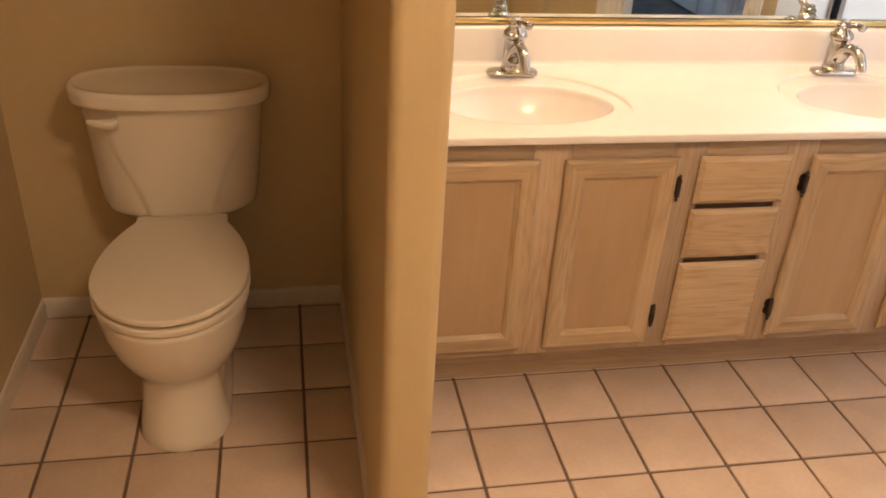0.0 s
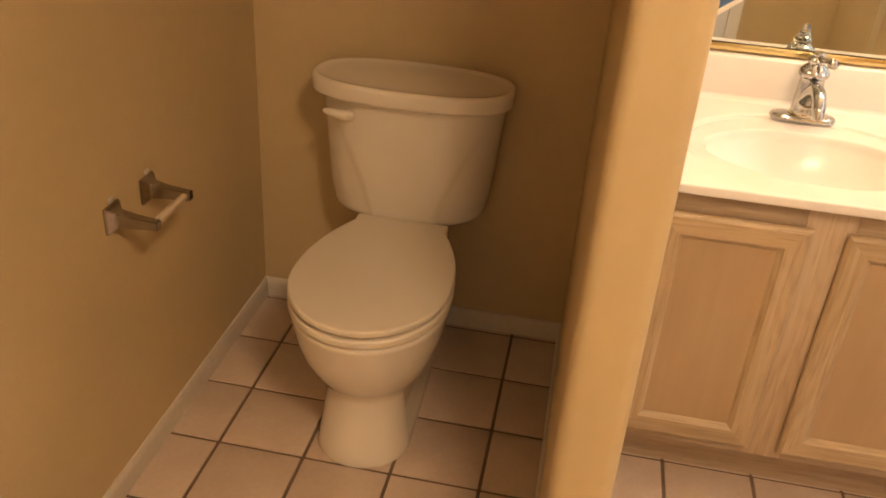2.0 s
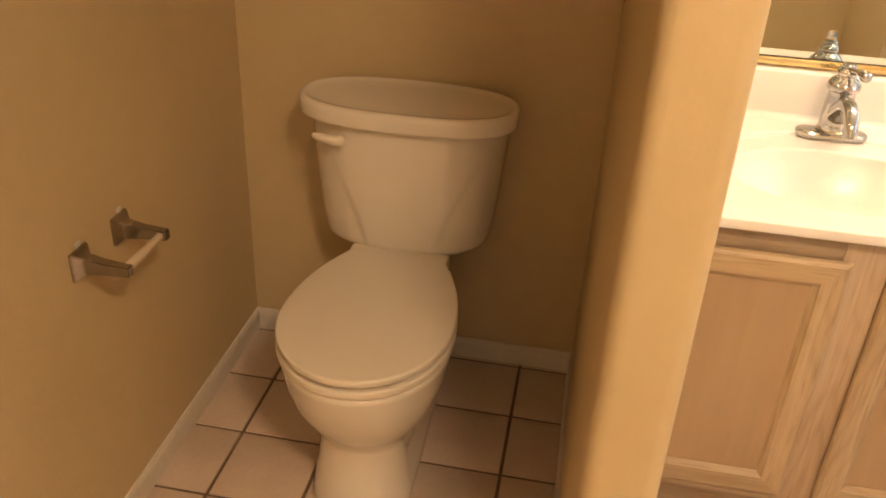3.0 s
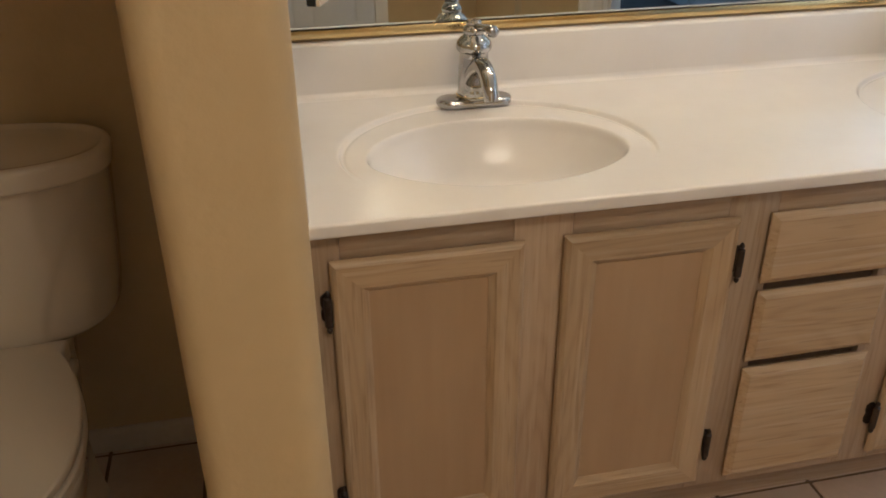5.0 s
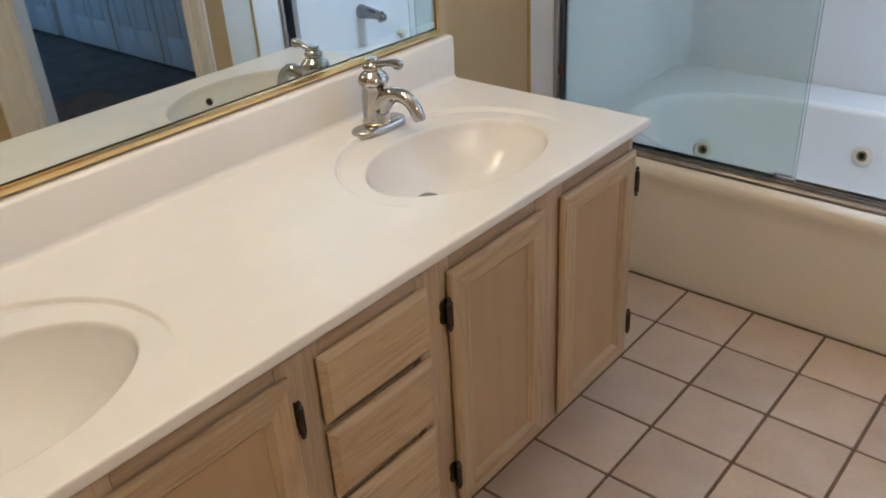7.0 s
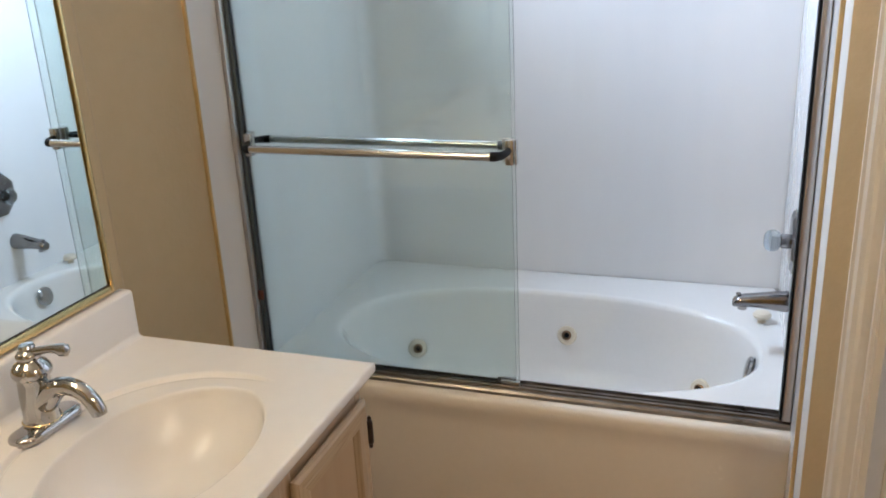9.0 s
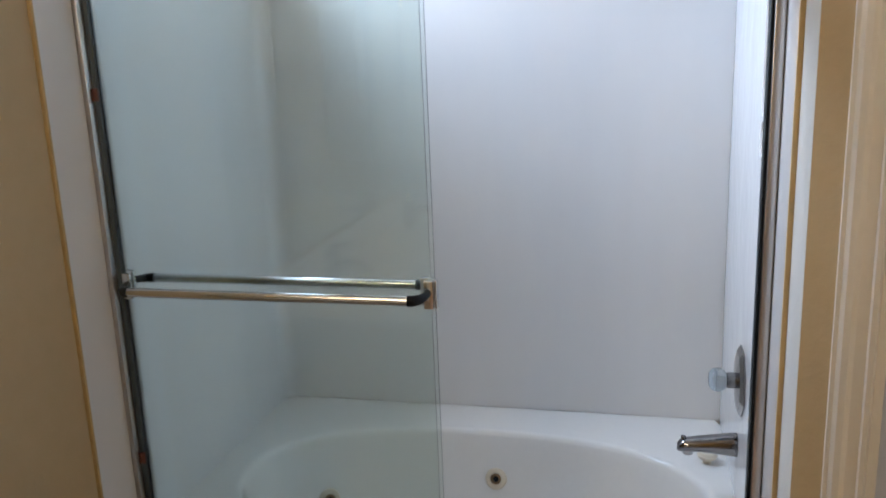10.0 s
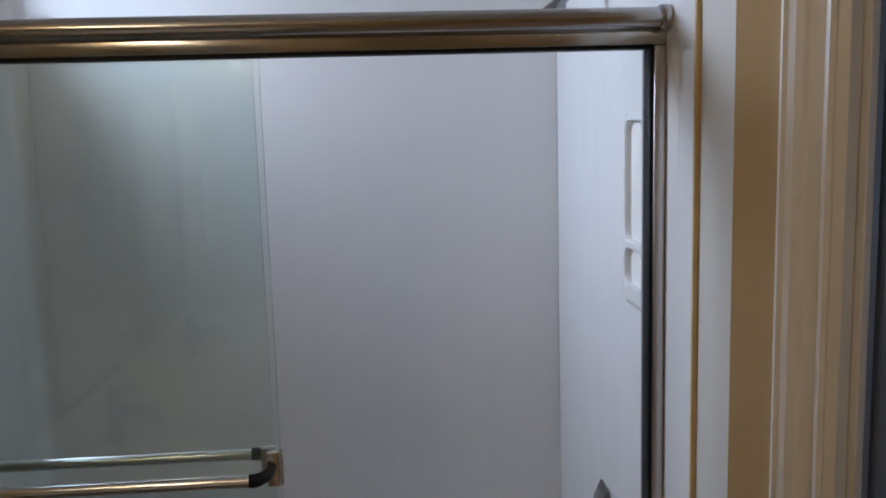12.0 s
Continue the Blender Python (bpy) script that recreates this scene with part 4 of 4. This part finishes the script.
NX0, NX1, NZ0, NZ1 = 3.230, 3.450, 1.24, 1.70
XB = TUB_BACK - 0.008
part("end_panel", holed_panel([(3.2102, RIM), (XB, RIM), (XB, SZ1), (3.2102, SZ1)], [(WX0, WZ0), (WX1, WZ0), (WX1, WZ1), (WX0, WZ1)], TUBN - 0.007, TUBN - 0.001), surround_mat, sur, smooth=False)
part("end_panel", holed_panel([(3.2102, RIM), (XB, RIM), (XB, SZ1), (3.2102, SZ1)], [(NX0, NZ0), (NX1, NZ0), (NX1, NZ1), (NX0, NZ1)], TUBS + 0.001, TUBS + 0.007), surround_mat, sur, smooth=False)
for y, s, r in ((TUBN - 0.0072, -1, 0.05),):
    bm = bmesh.new()
    x1 = TUB_BACK - 0.0095
    arc = [(x1 - r + r * math.sin(radians(a)), y + s * (r - r * math.cos(radians(a)))) for a in range(0, 91, 10)]
    back_arc = [(px + 0.002 * math.sin(radians(a)), py - s * 0.002 * math.cos(radians(a))) for (px, py), a in zip(arc, range(0, 91, 10))]
    loft(bm, [[(px, py, z) for px, py in arc + back_arc[::-1]] for z in (RIM + 0.001, SZ1)])
    part("corner_cove", bm, surround_mat, sur, angle=50)
part("edge_panel", box_bm((3.045, TUBN - 0.007, 0.0), (3.21, TUBN - 0.001, SZ1)), surround_mat, sur, smooth=False)
part("edge_panel", box_bm((3.035, TUBS + 0.001, 0.0), (3.21, TUBS + 0.007, SZ1)), surround_mat, sur, smooth=False)


def niche_depth(x, z):
    d = 0.0
    for x0, x1, z0, z1 in ((3.280, 3.395, 1.413, 1.642), (3.280, 3.395, 1.325, 1.395)):
        r = 0.022
        qx, qz = abs(x - (x0 + x1) / 2) - (x1 - x0) / 2 + r, abs(z - (z0 + z1) / 2) - (z1 - z0) / 2 + r
        dist = math.hypot(max(qx, 0), max(qz, 0)) + min(max(qx, qz), 0) - r
        u = min(1.0, max(0.0, (0.002 - dist) / 0.006))
        d -= 0.075 * u * u * (3 - 2 * u)
    # the moulded pad round both niches
    qx, qz = abs(x - 3.338) - 0.080 + 0.03, abs(z - 1.472) - 0.190 + 0.03
    dist = math.hypot(max(qx, 0), max(qz, 0)) + min(max(qx, qz), 0) - 0.03
    u = min(1.0, max(0.0, -dist / 0.016))
    return d + 0.007 * u * u * (3 - 2 * u)


bm = warped(110, 200, lambda u, v: (NX0 + (NX1 - NX0) * u, TUBS + 0.007 + niche_depth(NX0 + (NX1 - NX0) * u, NZ0 + (NZ1 - NZ0) * v), NZ0 + (NZ1 - NZ0) * v))
bmesh.ops.reverse_faces(bm, faces=bm.faces)
part("soap_niche_panel", bm, surround_mat, sur, angle=80)
for y0, y1, x in ((TUBN - 0.009, TUBN + 0.001, 3.039), (TUBS - 0.001, TUBS + 0.009, 3.029)):
    bm = box_bm((x - 0.003, y0, 0.0), (x + 0.005, y1, SZ1), 0.002)
    part("caulk_line", bm, caulk, sur, "yellowed caulk line")

# ---- tub filler ----
val = thing("shower_valve", (3.565, TUBS + 0.008, 0.745), "chrome octagonal shower valve with a clear knob", "shower valve")
bm = bmesh.new()
lathe(bm, [(0.088, 0.0), (0.088, 0.004), (0.074, 0.012), (0.03, 0.016)], (3.565, TUBS + 0.0075, 0.745), "y", 8)
bmesh.ops.rotate(bm, cent=(3.565, TUBS, 0.745), matrix=Matrix.Rotation(radians(22.5), 3, "Y"), verts=bm.verts)
part("escutcheon", bm, dark_chrome, val, smooth=False)
bm = bmesh.new()
lathe(bm, [(0.02, 0.015), (0.02, 0.034), (0.014, 0.038)], (3.565, TUBS + 0.0075, 0.745), "y", 20)
part("stem", bm, dark_chrome, val)
bm = bmesh.new()
lathe(bm, [(0.016, 0.036), (0.025, 0.041), (0.0295, 0.050), (0.0305, 0.058), (0.0285, 0.068), (0.023, 0.075), (0.014, 0.079), (0.004, 0.080)], (3.565, TUBS + 0.0075, 0.745), "y", 24)
part("knob", bm, clear_plastic, val, "clear acrylic knob")
sp = thing("tub_spout", (3.605, TUBS + 0.008, 0.55), "chrome bathtub spout with a diverter knob", "bathtub spout")
bm = bmesh.new()
rings = []
for y, rx, rz, dz in ((0.0, 0.029, 0.031, 0.0), (0.012, 0.0285, 0.0305, 0.0), (0.05, 0.026, 0.026, -0.001), (0.09, 0.0235, 0.021, -0.003), (0.128, 0.0215, 0.018, -0.007), (0.142, 0.018, 0.015, -0.011), (0.148, 0.010, 0.009, -0.014)):
    rings.append([(3.605 + rx * math.cos(2 * math.pi * k / 24), TUBS + 0.0075 + y, 0.553 + dz + rz * math.sin(2 * math.pi * k / 24)) for k in range(24)])
loft(bm, rings)
part("body", bm, dark_chrome, sp)
bm = bmesh.new()
lathe(bm, [(0.013, -0.012), (0.013, 0.0), (0.009, 0.001)], (3.605, TUBS + 0.128, 0.533), n=18)
part("outlet", bm, alu_dull, sp)
bm = bmesh.new()
lathe(bm, [(0.004, 0.0), (0.004, 0.008), (0.007, 0.011), (0.006, 0.016)], (3.605, TUBS + 0.140, 0.553), n=14)
part("diverter_knob", bm, dark_chrome, sp)

# ---- shower head ----
head = thing("wall_shower", (3.565, TUBS + 0.008, 1.985), "chrome shower head on a short bent arm above the taps", "shower head")
bm = bmesh.new()
lathe(bm, [(0.030, 0.0), (0.030, 0.003), (0.022, 0.009), (0.011, 0.012)], (3.565, TUBS + 0.0075, 1.985), "y", 24)
part("flange", bm, chrome, head)
bm = bmesh.new()
tube(bm, [(3.565, TUBS + 0.010, 1.985), (3.565, TUBS + 0.045, 1.980), (3.565, TUBS + 0.068, 1.960), (3.565, TUBS + 0.092, 1.915)], 0.0095, 14)
part("arm", bm, chrome, head)
bm = bmesh.new()
lathe(bm, [(0.004, 0.006), (0.012, 0.003), (0.015, -0.006), (0.012, -0.014), (0.014, -0.018), (0.020, -0.030), (0.031, -0.052), (0.034, -0.060), (0.033, -0.066), (0.026, -0.068)], (0, 0, 0), n=28)
bmesh.ops.transform(bm, matrix=Matrix.Translation((3.565, TUBS + 0.094, 1.912)) @ Matrix.Rotation(radians(28), 4, "X"), verts=bm.verts)
part("spray_head", bm, dark_chrome, head)

# ---- sliding shower doors ----
enc = thing("shower_enclosure_frame", (3.19, -0.2, RIM), "aluminium sliding shower door frame on the tub rim", "shower frame")
GY0, GY1 = TUBS + 0.008, TUBN - 0.008
bm = bmesh.new()
prof = [(3.160, 0.4008), (3.160, 0.409), (3.165, 0.414), (3.176, 0.4145), (3.178, 0.420), (3.183, 0.4205), (3.184, 0.410), (3.203, 0.410), (3.204, 0.415), (3.207, 0.415), (3.208, 0.410), (3.221, 0.410), (3.222, 0.418), (3.226, 0.418), (3.227, 0.4008)]
loft(bm, [[(x, y, z) for x, z in prof] for y in (GY0, GY1)])
part("sill_track", bm, track_metal, enc, smooth=False)
for y0, y1 in ((GY0, GY0 + 0.020), (GY1 - 0.013, GY1)):
    part("jamb", box_bm((3.164, y0, 0.4208), (3.236, y1, 1.766), 0.003), alu_dull, enc)
part("gasket", box_bm((3.170, GY0 + 0.0202, 0.42), (3.205, GY0 + 0.0262, 1.765), 0.001), rubber, enc, "black rubber gasket")
part("gasket", box_bm((3.184, GY1 - 0.0245, 0.4208), (3.206, GY1 - 0.0132, 1.765), 0.001), gasket_grey, enc, "slate grey vinyl gasket")
for z in (1.498, 0.62):
    part("bumper", box_bm((3.176, GY1 - 0.028, z - 0.014), (3.1838, GY1 - 0.0132, z + 0.014), 0.002), red_clip, enc, "small brown bumper")
part("header_channel", box_bm((3.162, GY0, 1.7665), (3.242, GY1, 1.800), 0.002), alu, enc)
part("header_seal", box_bm((3.170, GY0 + 0.021, 1.7605), (3.200, GY1 - 0.031, 1.7663), 0.001), rubber, enc, "black seal under the header")
bm = bmesh.new()
tube(bm, [(3.150, GY0 + 0.018, 1.808), (3.150, GY1 - 0.018, 1.808)], 0.0175, 24)
part("header_tube", bm, alu, enc)
for y in (GY0, GY1 - 0.0175):
    bm = bmesh.new()
    lathe(bm, [(0.020, 0.0), (0.0215, 0.003), (0.0215, 0.014), (0.0195, 0.0175)], (3.150, y, 1.808), "y", 24)
    part("end_cap", bm, alu, enc)


def glass_door(name, x, y0, y1, bar_x, label):
    g = thing(name, (x, (y0 + y1) / 2, 0.4105), label, "shower door", "sliding glass doors")
    pane = part("pane", box_bm((x - 0.003, y0, 0.4105), (x + 0.003, y1, 1.7603), 0.0008), door_glass, g, smooth=False)
    s = 1 if bar_x > x else -1
    bm = bmesh.new()
    tube(bm, [(bar_x, y0 + 0.040, 1.058), (bar_x, y1 - 0.040, 1.058)], 0.0108, 20)
    part("towel_bar", bm, bar_chrome, g)
    for y, e in ((y0 + 0.012, 1), (y1 - 0.012, -1)):
        lo, hi = sorted((x + s * 0.0032, x + s * 0.013))
        part("clamp", box_bm((lo, y - 0.009, 1.026), (hi, y + 0.011, 1.088), 0.0015), bar_chrome, g, "chrome clamp plate")
        lo, hi = sorted((x - s * 0.0032, x - s * 0.008))
        part("clamp_plate", box_bm((lo, y - 0.010, 1.026), (hi, y + 0.010, 1.088), 0.0015), alu_dull, g)
        if e > 0:
            part("clamp_edge", box_bm((x - 0.008, y0 - 0.0045, 1.026), (x + 0.008, y0 - 0.0006, 1.088), 0.001), bar_chrome, g, "chrome lip round the glass edge")
        bm = bmesh.new()
        tube(bm, [(x + s * 0.0132, y + e * 0.002, 1.062), (x + s * 0.028, y + e * 0.004, 1.060), (x + s * 0.046, y + e * 0.011, 1.058), (bar_x, y + e * 0.024, 1.058), (bar_x, y + e * 0.034, 1.058)], [0.0080, 0.0090, 0.0105, 0.0118, 0.0120], 16)
        part("elbow", bm, rubber, g, "black plastic bar end")
    part("bottom_guide", box_bm((x - 0.006, y0 - 0.001, 0.4102), (x + 0.006, y0 + 0.05, 0.4300), 0.001), alu_dull, g)
    return g


glass_door("sliding_glass_door", 3.1945, -0.252, GY1 - 0.0245, 3.135, "clear greenish sliding glass door with a chrome towel bar")
glass_door("sliding_glass_door", 3.2145, -0.238, GY1 - 0.0165, 3.264, "inner clear greenish sliding glass door with a towel bar")

# ---- floor tiles ----
P = 0.21
me_tile = link("tile", box_bm((-0.1008, -0.1008, -0.012), (0.1008, 0.1008, 0.0), 0.0022, 2), tile_mat)
for i in range(-1, 15):
    for j in range(-12, 3):
        x, y = P * (i + 0.5), P * (j + 0.5)
        s = (Vector((x, y, 0)) - DIAG)
        if s.x - s.y > 0.16 and y < TUBS:
            continue
        if x > 2.1 and y < -1.8:
            continue
        ob = new("tile", me_tile)
        ob.parent = grout
        ob.location = (x, y, 0.0004 * math.sin(7 * i + 3 * j))
        ob.rotation_euler = (0.0012 * math.sin(5 * i + j), 0.0012 * math.cos(3 * i - 2 * j), radians(90 * ((i * 3 + j * 5) % 4)))
